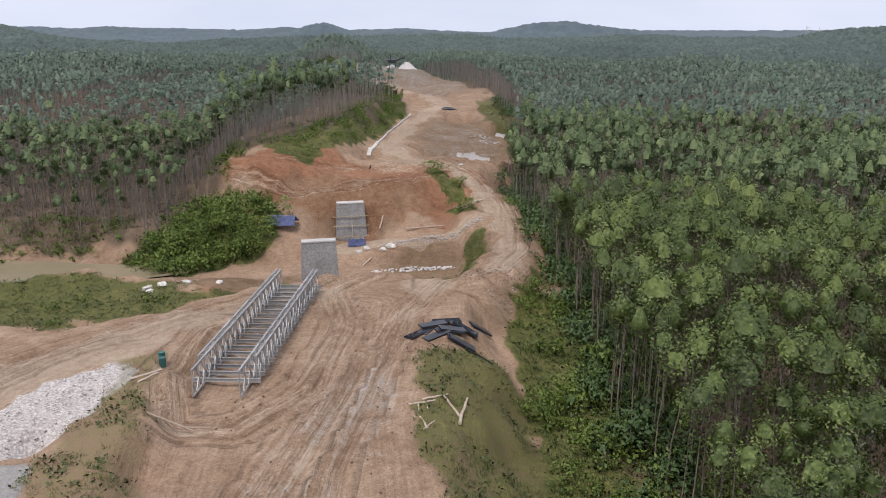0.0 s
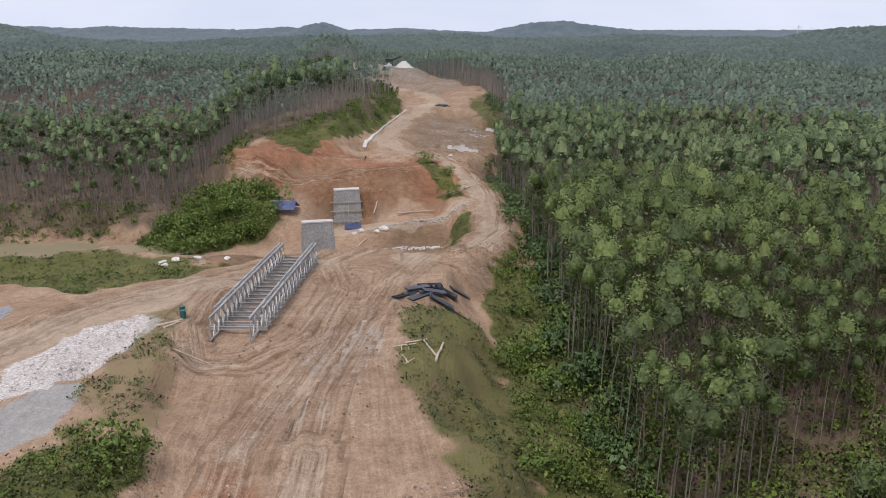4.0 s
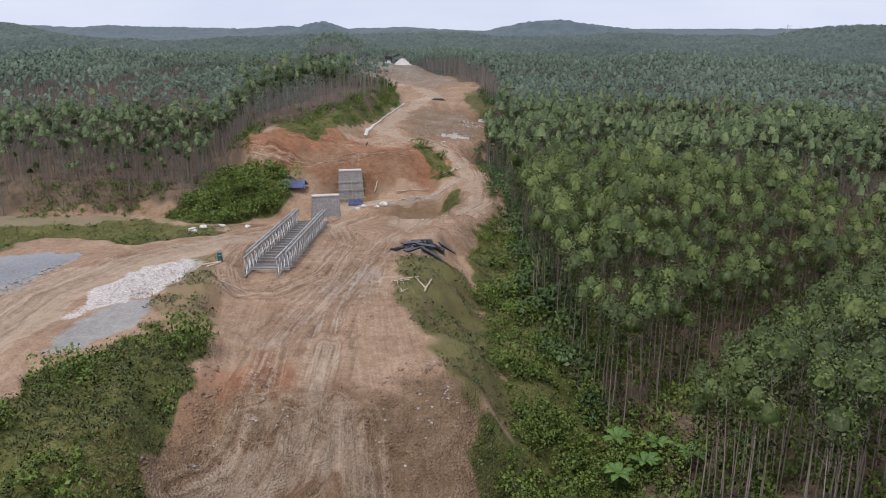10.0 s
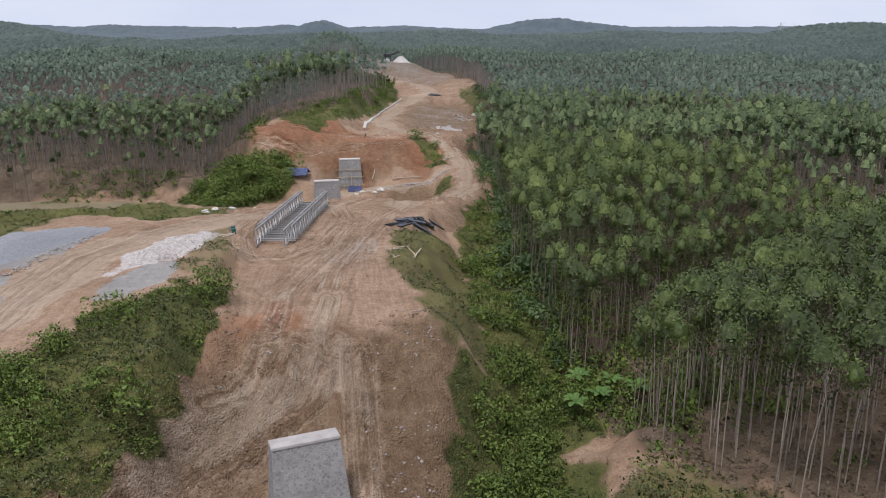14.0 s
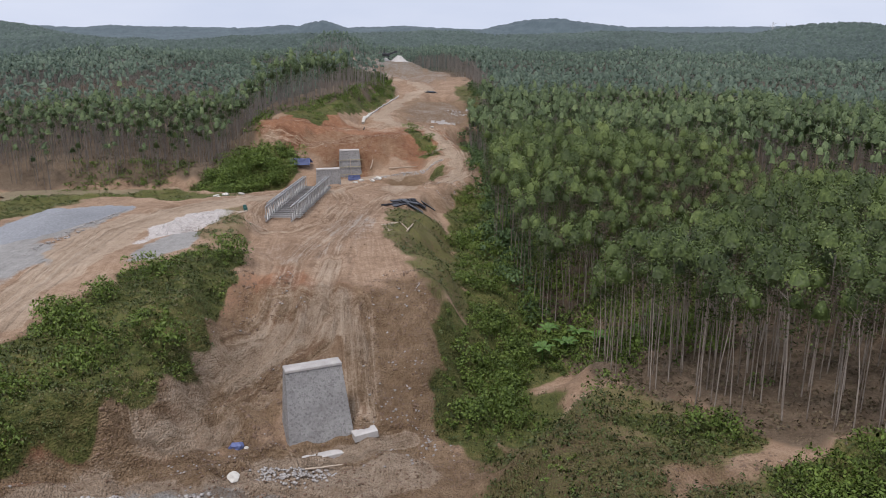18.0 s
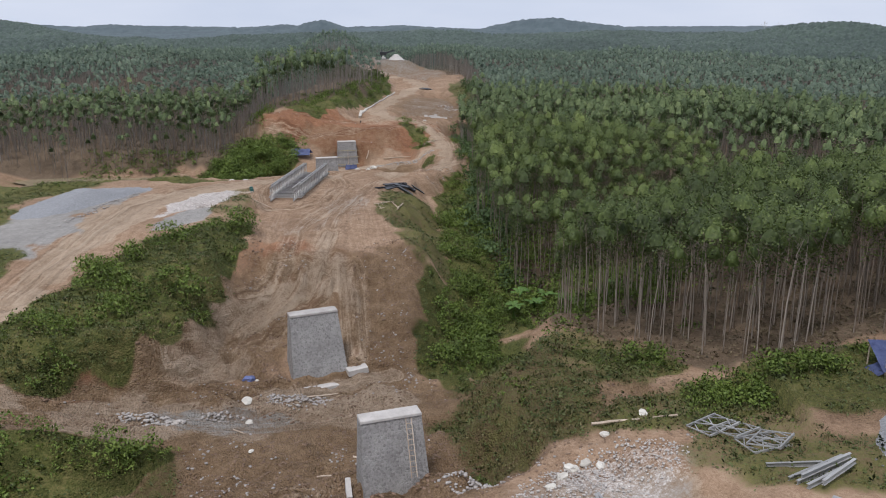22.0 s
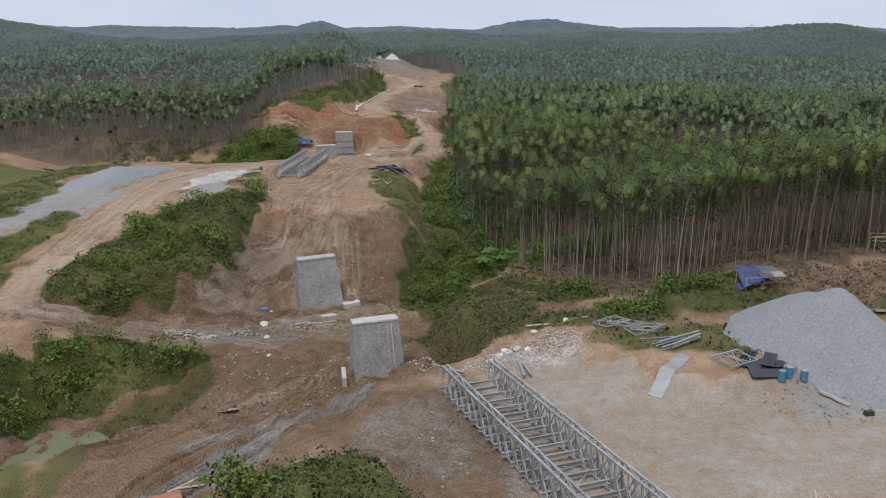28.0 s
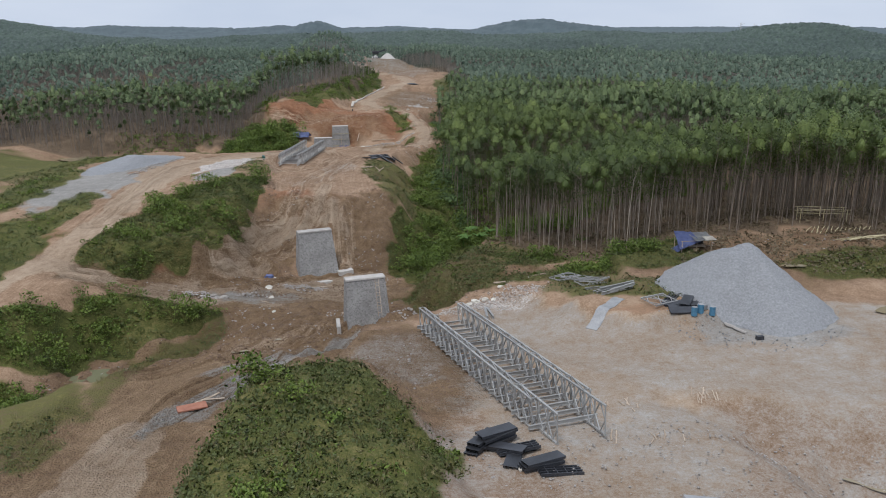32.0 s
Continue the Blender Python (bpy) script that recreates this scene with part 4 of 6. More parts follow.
def canopy_sheet(name, near, far, rows, cols, gap, tall, dip, keep_all, material, label, kind):
    """A closed forest roof seen from afar, fanning out from the site: one dome a tree."""
    r = near * (far / near) ** (np.arange(rows + 1) / rows)
    a = np.linspace(radians(-37), radians(37), cols + 1)
    R, A = np.meshgrid(r, a, indexing="ij")
    x, y = 5 + R * np.sin(A), -20 + R * np.cos(A)
    iu, iv = np.floor(x / gap), np.floor(y / gap)
    best, own = np.full(x.shape, -99.0), np.zeros(x.shape)

    def chance(p, q, k):
        h = np.sin(p * 127.1 + q * 311.7 + k * 74.7) * 43758.5453
        return h - np.floor(h)

    for dx in (-1, 0, 1):
        for dy in (-1, 0, 1):
            p, q = iu + dx, iv + dy
            d2 = (x / gap - p - 0.15 - 0.7 * chance(p, q, 1)) ** 2 + (y / gap - q - 0.15 - 0.7 * chance(p, q, 2)) ** 2
            h = dip * (0.9 * chance(p, q, 3) - 2.6 * d2)
            take = h > best
            best, own = np.where(take, h, best), np.where(take, chance(p, q, 4), own)
    z = land(x, y) + tall + np.maximum(best, -1.6 * dip)
    n = cols + 1
    i = (np.arange(rows)[:, None] * n + np.arange(cols)[None, :])
    if not keep_all:
        z = z - (tall + 2) * ease(12, 0, under_sheet(x, y))
        i = i[under_sheet(x, y)[:-1, :-1] > 0]
    i = i.ravel()
    used, back = np.unique(np.stack([i, i + n, i + n + 1, i + 1], 1), return_inverse=True)
    me = quick_mesh(name, np.stack([x.ravel(), y.ravel(), z.ravel()], 1)[used], back.reshape(-1, 4))
    me.shade_smooth()
    me.attributes.new("tint", "FLOAT", "POINT").data.foreach_set("value", own.ravel()[used])
    me.materials.append(material)
    return tagged(new(name, me), label, "forest", kind=kind)


gx_, gy_ = g.uniform(-125, -36, 2200), g.uniform(100, 215, 2200)
keep = (cleared(gx_, gy_) < -0.5) & (np.abs(gx_) < 0.66 * (gy_ + 125) + 25)
gx_, gy_ = gx_[keep], gy_[keep]
poles = np.stack([gx_, gy_, height(gx_, gy_)], 1)
k_ = g.uniform(0.3, 0.75, len(poles))
bare = joined("bare_saplings", [(*spread(mid_trunks, poles, np.stack([k_, k_, k_], 1), g.uniform(0, 6.28, len(poles)), g.randint(0, len(mid_trunks), len(poles))), 0)], [M_TWIG])
tagged(new("bare_saplings", bare), "thin bare grey stems between the plantation trees", "forest", kind="stuff")
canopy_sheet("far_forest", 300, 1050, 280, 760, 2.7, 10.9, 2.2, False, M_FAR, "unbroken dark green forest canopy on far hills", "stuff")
canopy_sheet("backdrop", 1040, 4250, 120, 520, 9.0, 9.5, 2.4, True, M_HAZE, "distant forest canopy over the hills with painted haze", "structure")

crown_meshes = [joined("crown", [(*c, 0)], [M_LEAF_SINGLE]) for c in near_crowns]
for me, c in zip(crown_meshes, near_crowns):
    soften(me, round_normals(c[0], (0, 0, 11.2), 0.75, g))
trunk_meshes = [joined("trunk", [(*c, 0)], [M_BARK]) for c in near_trunks]
for i, p in enumerate(single):
    tree = tagged(new("plantation_tree"), "slender plantation tree with pale bare trunk and domed crown", "tree", "plantation trees")
    s = g.uniform(0.8, 1.02)
    tree.matrix_world = pose(*p, 0, 0, g.uniform(0, 360)) @ Matrix.Diagonal((s * g.uniform(0.9, 1.2), s * g.uniform(0.9, 1.2), s, 1))
    for nm, me in (("trunk", trunk_meshes[i % 8]), ("crown", crown_meshes[(i * 5 + 1) % 8])):
        new(nm, me).parent = tree


# ---- things ----
def part(name, bm, material, parent, label=""):
    """Link a bmesh as one mesh under a thing or a part."""
    me = bpy.data.meshes.new(name)
    bm.to_mesh(me)
    bm.free()
    me.materials.append(material)
    ob = new(name, me)
    ob.parent = parent
    return tagged(ob, label)


def again(ob, parent, m):
    """The same piece once more, sharing its mesh."""
    c = new(ob.name.split(".")[0], ob.data)
    c.parent, c.matrix_basis = parent, m
    return c


def bar(bm, a, b, w, h, up=(0, 0, 1)):
    """A straight square bar from a to b."""
    a, b = Vector(a), Vector(b)
    d = b - a
    u = d.cross(Vector(up))
    u = u.normalized() if u.length > 1e-6 else Vector((1, 0, 0))
    v = u.cross(d).normalized()
    vs = []
    for p in (a, b):
        for su, sv in ((-1, -1), (1, -1), (1, 1), (-1, 1)):
            vs.append(bm.verts.new(p + u * su * w / 2 + v * sv * h / 2))
    for f in ((0, 1, 2, 3), (7, 6, 5, 4), (0, 4, 5, 1), (1, 5, 6, 2), (2, 6, 7, 3), (3, 7, 4, 0)):
        bm.faces.new([vs[k] for k in f])


def box(bm, lo, hi, taper=(0, 0), bevel=0.0):
    """A block, drawn in by taper at its top."""
    x0, y0, z0 = lo
    x1, y1, z1 = hi
    tx, ty = taper
    co = [(x0, y0, z0), (x1, y0, z0), (x1, y1, z0), (x0, y1, z0), (x0 + tx, y0 + ty, z1), (x1 - tx, y0 + ty, z1), (x1 - tx, y1 - ty, z1), (x0 + tx, y1 - ty, z1)]
    vs = [bm.verts.new(c) for c in co]
    fs = [bm.faces.new([vs[k] for k in f]) for f in ((3, 2, 1, 0), (4, 5, 6, 7), (0, 1, 5, 4), (1, 2, 6, 5), (2, 3, 7, 6), (3, 0, 4, 7))]
    if bevel:
        bmesh.ops.bevel(bm, geom=list({e for f in fs for e in f.edges}), offset=bevel, segments=1, affect="EDGES")


PANEL, TALL = 3.0, 2.15


def one(name, a, b, w, h, parent, up=(0, 0, 1), material=None):
    """A part of one straight bar."""
    bm = bmesh.new()
    bar(bm, a, b, w, h, up)
    return part(name, bm, material or M_STEEL, parent)


def truss_panel(parent):
    """A lattice panel: the lower chord carries the upper one, posts and diagonals."""
    p = one("truss_panel", (0, 0.02, 0), (0, PANEL - 0.02, 0), 0.16, 0.12, parent)
    one("chord", (0, 0.02, TALL), (0, PANEL - 0.02, TALL), 0.16, 0.12, p)
    for y in (0.06, PANEL / 2, PANEL - 0.06):
        one("post", (0, y, 0.06), (0, y, TALL - 0.06), 0.08, 0.08, p, (0, 1, 0))
    for y in (0.06, PANEL / 2):
        e = y + PANEL / 2 - 0.06
        m = (y + e) / 2
        for a, c in (((y, TALL / 2), (m, TALL)), ((m, TALL), (e, TALL / 2)), ((y, TALL / 2), (m, 0)), ((m, 0), (e, TALL / 2))):
            one("diagonal", (0, *a), (0, *c), 0.07, 0.07, p)
    return p


def again_all(ob, parent, m):
    """A part with its own pieces once more, sharing the meshes."""
    c = again(ob, parent, m)
    for k in ob.children:
        again(k, c, k.matrix_basis)
    return c


def ibeam(bm, a, b, w, h, t=0.03):
    """A rolled I section from a to b."""
    a, b = Vector(a), Vector(b)
    d = (b - a).normalized()
    u = d.cross(Vector((0, 0, 1))).normalized()
    v = u.cross(d).normalized()
    prof = [(-w / 2, 0), (w / 2, 0), (w / 2, t), (t / 2, t), (t / 2, h - t), (w / 2, h - t), (w / 2, h), (-w / 2, h), (-w / 2, h - t), (-t / 2, h - t), (-t / 2, t), (-w / 2, t)]
    r = [[bm.verts.new(p + u * x + v * z) for x, z in prof] for p in (a, b)]
    n = len(prof)
    for k in range(n):
        bm.faces.new((r[0][k], r[0][(k + 1) % n], r[1][(k + 1) % n], r[1][k]))
    bm.faces.new(r[0][::-1])
    bm.faces.new(r[1])


def launch_bridge(near, far, label):
    """A panel bridge lying on the ground, from the middle of its near end to its far end; the inner trusses reach one panel further at the near end."""
    near, far = Vector(near), Vector(far)
    d = (far - near).normalized()
    x = d.cross(Vector((0, 0, 1))).normalized()
    m = Matrix((x, d, x.cross(d))).transposed().to_4x4()
    m.translation = near
    base = tagged(new("panel_bridge"), label, "bridge", "panel bridges")
    base.matrix_world = m
    first = None
    for s in (-1, 1):
        for k, off in ((0, 1.85), (1, 2.35)):
            for j in range(k, 10):
                mm = pose(s * off, j * PANEL, 0.2)
                if first is None:
                    first = truss_panel(base)
                    first.matrix_basis = mm
                else:
                    again_all(first, base, mm)
    bm = bmesh.new()
    ibeam(bm, (-2.75, 0, 0), (2.75, 0, 0), 0.16, 0.32)
    transom = part("transom", bm, M_STEEL, base)
    transom.matrix_basis = pose(0, PANEL - 0.25, 0.26)
    for j in range(2, 20):
        again(transom, base, pose(0, PANEL * j / 2 + PANEL * 0.41, 0.26))
    bm = bmesh.new()
    bar(bm, (-1.75, 0, 0.42), (1.75, PANEL, 0.42), 0.05, 0.05)
    brace = part("sway_brace", bm, M_STEEL, base)
    brace.matrix_basis = pose(0, PANEL, 0)
    for j in range(2, 10):
        again(brace, base, pose(0, PANEL * j, 0) @ Matrix.Diagonal((1 if j % 2 else -1, 1, 1, 1)))
    bm = bmesh.new()
    for y in (0.15, PANEL - 0.15):
        bar(bm, (0, y, 0), (0.5, y, 0), 0.07, 0.05)
    bar(bm, (0, 0.15, 0), (0.5, PANEL - 0.15, 0), 0.05, 0.04)
    frame_ = part("bracing_frame", bm, M_STEEL, base)
    frame_.matrix_basis = pose(1.85, PANEL, 0.2 + TALL + 0.08)
    for s in (-1, 1):
        for j in range(1, 10):
            if (s, j) != (1, 1):
                again(frame_, base, pose(1.85 if s > 0 else -2.35, PANEL * j, 0.2 + TALL + 0.08))
    return base


def abutment(name, left, right, foot, depth, label, lean=0.06, front=0.3):
    """A battered stone block: the two upper front corners and the height of its foot; courses of rough stones on its face."""
    a, b = Vector(left), Vector(right)
    w = (b - a).length
    tall = a.z - foot
    ang = math.atan2(b.y - a.y, b.x - a.x)
    base = tagged(new(name), label, "bridge abutment", "bridge abutments")
    base.matrix_world = pose((a.x + b.x) / 2, (a.y + b.y) / 2, foot, 0, 0, math.degrees(ang))
    bm = bmesh.new()
    lx, fy, h = lean * tall, front * tall, tall - 0.25
    co = [(-w / 2 - lx, -fy, -0.8), (w / 2 + lx, -fy, -0.8), (w / 2 + lx, depth, -0.8), (-w / 2 - lx, depth, -0.8), (-w / 2, 0, h), (w / 2, 0, h), (w / 2, depth, h), (-w / 2, depth, h)]
    vs = [bm.verts.new(c) for c in co]
    for f in ((3, 2, 1, 0), (4, 5, 6, 7), (0, 1, 5, 4), (1, 2, 6, 5), (2, 3, 7, 6), (3, 0, 4, 7)):
        bm.faces.new([vs[k] for k in f])
    part("body", bm, M_MASONRY, base)
    bm = bmesh.new()
    box(bm, (-w / 2 - 0.05, -0.08, h), (w / 2 + 0.05, depth + 0.04, tall), (0.03, 0.03), 0.04)
    part("cap", bm, M_CAP, base, "pale mortar cap")
    ABUTMENTS.append((base, w, h, lx, fy))
    return base


ABUTMENTS = []
bridge_south = launch_bridge((22.9, -56.2, 0.35), (13.2, -27.2, -2.4), "galvanised steel panel bridge without deck lying on clay")
bridge_north = launch_bridge((-17.6, 55.5, 0.2), (-16.7, 85.0, -0.9), "galvanised steel panel bridge without deck lying on clay")
pier_1 = abutment("stone_abutment", (-7.6, 8.0, -1.4), (-2.9, 9.9, -1.4), -7.7, 1.3, "grey stone masonry abutment standing in rubble", 0.07, 0.36)
pier_2 = abutment("stone_abutment", (2.0, -14.7, -1.4), (6.6, -13.2, -1.4), -7.2, 1.3, "grey stone masonry abutment with a ladder on it", 0.05, 0.3)
pier_3 = abutment("stone_abutment", (-19.9, 106.2, -0.9), (-15.2, 107.2, -0.9), -6.9, 1.3, "grey stone masonry abutment in a clay slope", 0.05, 0.2)
pier_4 = abutment("stone_abutment", (-18.1, 130.6, -0.7), (-13.6, 131.6, -0.7), -8.0, 1.3, "tall stone masonry abutment with scaffold poles", 0.07, 0.2)


def heap(name, cx, cy, rx, ry, tall, material, label, seed, ridge=0.0, turn=0.0):
    """A tipped heap: straight slopes at the angle of rest, round top, uneven foot."""
    r = np.linspace(0, 1.12, 26)
    a = np.linspace(0, 2 * math.pi, 56, endpoint=False)
    R, A = np.meshgrid(r, a)
    c, s = math.cos(radians(turn)), math.sin(radians(turn))
    edge = 1 + 0.07 * np.sin(2 * A + seed) + 0.05 * np.sin(3 * A + 2 * seed) + 0.03 * np.sin(7 * A)
    u, v = R * edge * rx * np.cos(A), R * edge * ry * np.sin(A)
    x, y = cx + u * c - v * s, cy + u * s + v * c
    q = np.sqrt(np.maximum(np.abs(u) - ridge * rx, 0) ** 2 / (rx * (1 - ridge)) ** 2 + (v / ry) ** 2) / edge
    z = height(x, y) - 0.25 + (tall + 0.25) * np.clip(1.02 - np.sqrt(q * q + 0.0006), -0.05, 1) + 0.07 * wave(x, y, 2.5, seed) * (q > 0.1)
    n = len(a)
    m = len(r)
    i = np.arange(n)[:, None] * m + np.arange(m - 1)[None]
    k = (np.arange(n)[:, None] + 1) % n * m + np.arange(m - 1)[None]
    me = bpy.data.meshes.new(name)
    me.from_pydata(np.stack([x.ravel(), y.ravel(), z.ravel()], 1), [], np.stack([i, i + 1, k + 1, k], 2).reshape(-1, 4))
    me.shade_smooth()
    me.materials.append(material)
    return tagged(new(name, me), label, "gravel mound")


heap("gravel_mound", 45, -27, 8, 10.5, 6.0, M_AGGREGATE, "tall cone of grey crushed stone tipped on clay", 3)
heap("gravel_mound", -47, 50, 5.5, 13, 1.8, M_AGGREGATE, "long low heap of grey crushed stone by the road", 5, 0.3, -20)


# ---- undergrowth ----
def clump_shape(g, count, size, wide, tall, long=1.8):
    """A low bush: leaf clumps on a few lumps, none below the ground."""
    c = np.stack([g.normal(0, wide * 0.35, 5), g.normal(0, wide * 0.35, 5), tall * g.uniform(0.25, 0.75, 5)], 1)
    d = g.normal(0, 1, (count, 3)) + (0, 0, 0.5)
    d /= np.linalg.norm(d, axis=1)[:, None]
    at = c[g.randint(0, 5, count)] + d * g.uniform(0.5, 1, count)[:, None] * (wide * 0.35, wide * 0.35, tall * 0.35)
    at[:, 2] = np.maximum(at[:, 2], 0.05)
    return cards(at, d, size, g, long)


def tuft_shape(g, count, tall):
    """A grass tuft: thin bent blades from one root."""
    v, f = [], []
    for k in range(count):
        a, r = g.uniform(0, 6.28), g.uniform(0, 0.25)
        b = np.array([r * math.cos(a), r * math.sin(a), -0.05])
        t = b + (math.cos(a) * tall * 0.5, math.sin(a) * tall * 0.5, tall * g.uniform(0.6, 1.1))
        w = np.array([-math.sin(a), math.cos(a), 0]) * 0.035
        v += [b - w, b + w, t]
        f.append((3 * k, 3 * k + 1, 3 * k + 2))
    return np.array(v), np.array(f)


def strew(name, shapes, at, lo, hi, material, label, category, leafy=False):
    n = len(at)
    s = g.uniform(lo, hi, n)
    if leafy:
        pick, tall = g.randint(0, len(shapes), n), np.stack([s, s, s * g.uniform(0.7, 1.2, n)], 1)
        block, own = spread(shapes, at, tall, g.uniform(0, 6.28, n), pick), owners(shapes, pick)
        me = joined(name, [(*block, 0)], [material])
        soften(me, round_normals((block[0] - at[own]) / tall[own], (0, 0, -1.0), 1.0, g, 0.45))
        return tagged(new(name, me), label, category, kind="stuff")
    return tagged(new(name, joined(name, [(*spread(shapes, at, np.stack([s, s, s * g.uniform(0.7, 1.2, n)], 1), g.uniform(0, 6.28, n), g.randint(0, len(shapes), n)), 0)], [material])), label, category, kind="stuff")


g = np.random.RandomState(11)
px, py = g.uniform(-80, 75, 210000), g.uniform(-85, 275, 210000)
keep = (py < 150) | (g.uniform(0, 1, px.size) < 0.45)
px, py = px[keep], py[keep]
lush = greenness(px, py) * (0.75 + 0.5 * grain(px, py, 3.5, 31))
open_land = cleared(px, py)
lush = lush * ease(-8, 0, open_land)
far_off = ease(60, 200, py)
roll = g.uniform(0, 1, px.size)


def picked(m, sink=0.1):
    return np.stack([px[m], py[m], height(px[m], py[m]) - sink], 1)


M_BLADE = leaf_surface("green_blades", (0.045, 0.066, 0.015), (0.09, 0.12, 0.03), (0.18, 0.2, 0.062), 0.35)
shrubs = [clump_shape(g, 34, 0.15, 1.2, 1.0) for _ in range(5)]
bushes = [clump_shape(g, 150, 0.165, 2.3, 2.2) for _ in range(5)]
herbs = [clump_shape(g, 9, 0.125, 0.9, 0.4) for _ in range(5)]
tufts = [tuft_shape(g, 9, 0.6) for _ in range(5)]
strew("bushes", bushes, picked((lush > 0.62) & (roll < 0.14)), 0.5, 1.25, M_SHRUB, "thick green bushes on the banks and in the gully", "bushes", True)
M_THICKET = leaf_surface("thicket_leaves", (0.045, 0.08, 0.025), (0.09, 0.15, 0.045), (0.19, 0.275, 0.09), 0.3)
strew("thicket", bushes, picked((blob(px, py, -38, 124, 11, 9, 25) > 0.4 + 0.3 * grain(px, py, 6, 36)) & (greenness(px, py) > 0.4) & (roll > 0.2) & (roll < 0.30)), 0.7, 1.7, M_SHRUB, "tall dark green thicket in the hollow", "bushes", True)
strew("shrubs", shrubs, picked((lush > 0.52) & (roll > 0.55) & (roll < 0.8 - 0.15 * far_off)), 0.4, 1.1, M_SHRUB, "low bright green shrubs over the slopes", "shrubs", True)
strew("herbs", herbs, picked((lush > 0.22) & (lush < 0.8) & (roll > 0.5)), 0.5, 1.3, M_HERB, "dull green herbs on the banks", "herbs", True)
strew("grass_tufts", tufts, picked((lush > 0.14) & (lush < 0.45) & (roll < 0.4)), 0.4, 1.0, M_GRASS, "dry yellowish grass tufts on bare soil", "grass")
strew("green_grass", [tuft_shape(g, 9, 0.5) for _ in range(5)], picked((lush > 0.3) & (roll > 0.12) & (roll < 0.6) & (py < 130)), 0.4, 1.0, M_BLADE, "short green grass over the mounds and banks", "grass")
yx, yy = g.uniform(-104, -12, 8200), g.uniform(258, 488, 8200)
ym = (region(yx, yy, YOUNG, 3.0) > 0.5) & (greenness(yx, yy) > 0.3) & (g.uniform(0, 1, yx.size) < 0.6 + 0.5 * grain(yx, yy, 9, 41))
strew("young_growth", [clump_shape(g, 20, 0.42, 1.7, 2.2) for _ in range(4)], np.stack([yx[ym], yy[ym], height(yx[ym], yy[ym])], 1), 0.5, 1.5, M_HERB, "pale green young growth over the crest of the hill", "undergrowth", True)
kx, ky = np.concatenate([g.uniform(-5, 22, 6000), g.uniform(-37, -16, 5200), g.uniform(7, 34, 2600)]), np.concatenate([g.uniform(-84, -43, 6000), g.uniform(-9, 36, 5200), g.uniform(-18, 6, 2600)])
km = (np.maximum.reduce([region(kx, ky, KNOLL, 1.2), region(kx, ky, BANK_TOP, 1.2), region(kx, ky, BANK_LOW, 1.5), (kx > 6) & (ky > -20)]) > 0.5) & (greenness(kx, ky) > 0.26) & (cleared(kx, ky) > 0) & (g.uniform(0, 1, kx.size) < np.where(ky < -40, 0.5, 0.65))
kx, ky, kt = kx[km], ky[km], g.uniform(0, 1, km.sum()) + 0.5 * grain(kx[km], ky[km], 5, 47)
low_plants = [clump_shape(g, 15, 0.12, 1.1, 0.32, 2.4) for _ in range(5)]
for nm, lo_, hi_, mat, label in (("fern_cover", -1.0, 0.55, M_FERN, "dense dull green ferns over the knoll and bank"), ("dry_ferns", 0.55, 0.85, M_GRASS, "brown withered ferns over the knoll and bank"), ("green_ferns", 0.85, 9.0, M_SHRUB, "fresh green ferns over the knoll and bank")):
    km = (kt > lo_) & (kt <= hi_)
    strew(nm, low_plants, np.stack([kx[km], ky[km], height(kx[km], ky[km]) - 0.08], 1), 0.55, 1.2, mat, label, "undergrowth", True)
edge_band = ease(-16, -1, open_land) * ease(5, 0, open_land) * (0.7 + 0.6 * grain(px, py, 5, 33))
strew("edge_thicket", bushes, picked((open_land > -5) & (open_land < 1) & (px > 0) & (py > 36) & (roll < 0.055)), 0.8, 1.9, M_THICKET, "young trees and bushes along the forest edge", "undergrowth", True)
strew("forest_undergrowth", shrubs, picked((edge_band > 0.5) & (roll < 0.2) & (py > 8)), 0.6, 1.6, M_SHRUB, "green saplings and shrubs along the forest edge", "undergrowth", True)
gully_d = along(px, py, GULLY)[0]
deep_wood = (open_land < -1) & ((gully_d < 17) | (open_land > -14)) & (px > 14) & (py > 16) & (py < 150)
strew("forest_understorey", [clump_shape(g, 70, 0.2, 2.3, 2.4) for _ in range(4)], picked(deep_wood & (roll > 0.45) & (roll < 0.56)), 0.5, 1.3, M_SHRUB, "dark green bushes under the plantation trees", "undergrowth", True)
floor_band = ease(-60, -30, open_land) * ease(2, -2, open_land)
waste = blob(px, py, 62, -12, 20, 8, 8) > 0.4
strew("dead_brush", herbs, picked(((floor_band > 0.5) & (roll > np.where(py < 25, 0.8, 0.9)) & (py < 150)) | (waste & (roll > 0.7))), 0.8, 2.0, M_SLASH, "brown dead brush on the plantation floor", "brush")


def stone_shape(g, sides=6):
    """An angular broken stone."""
    bm = bmesh.new()
    bmesh.ops.create_cube(bm, size=0.7)
    bmesh.ops.triangulate(bm, faces=bm.faces[:])
    bm.verts.ensure_lookup_table(), bm.verts.index_update()
    v = np.array([p.co for p in bm.verts]) * (1, 0.8, 0.6)
    f = np.array([[q.index for q in p.verts] for p in bm.faces])
    bm.free()
    return v * g.uniform(0.7, 1.25, (len(v), 1)), f


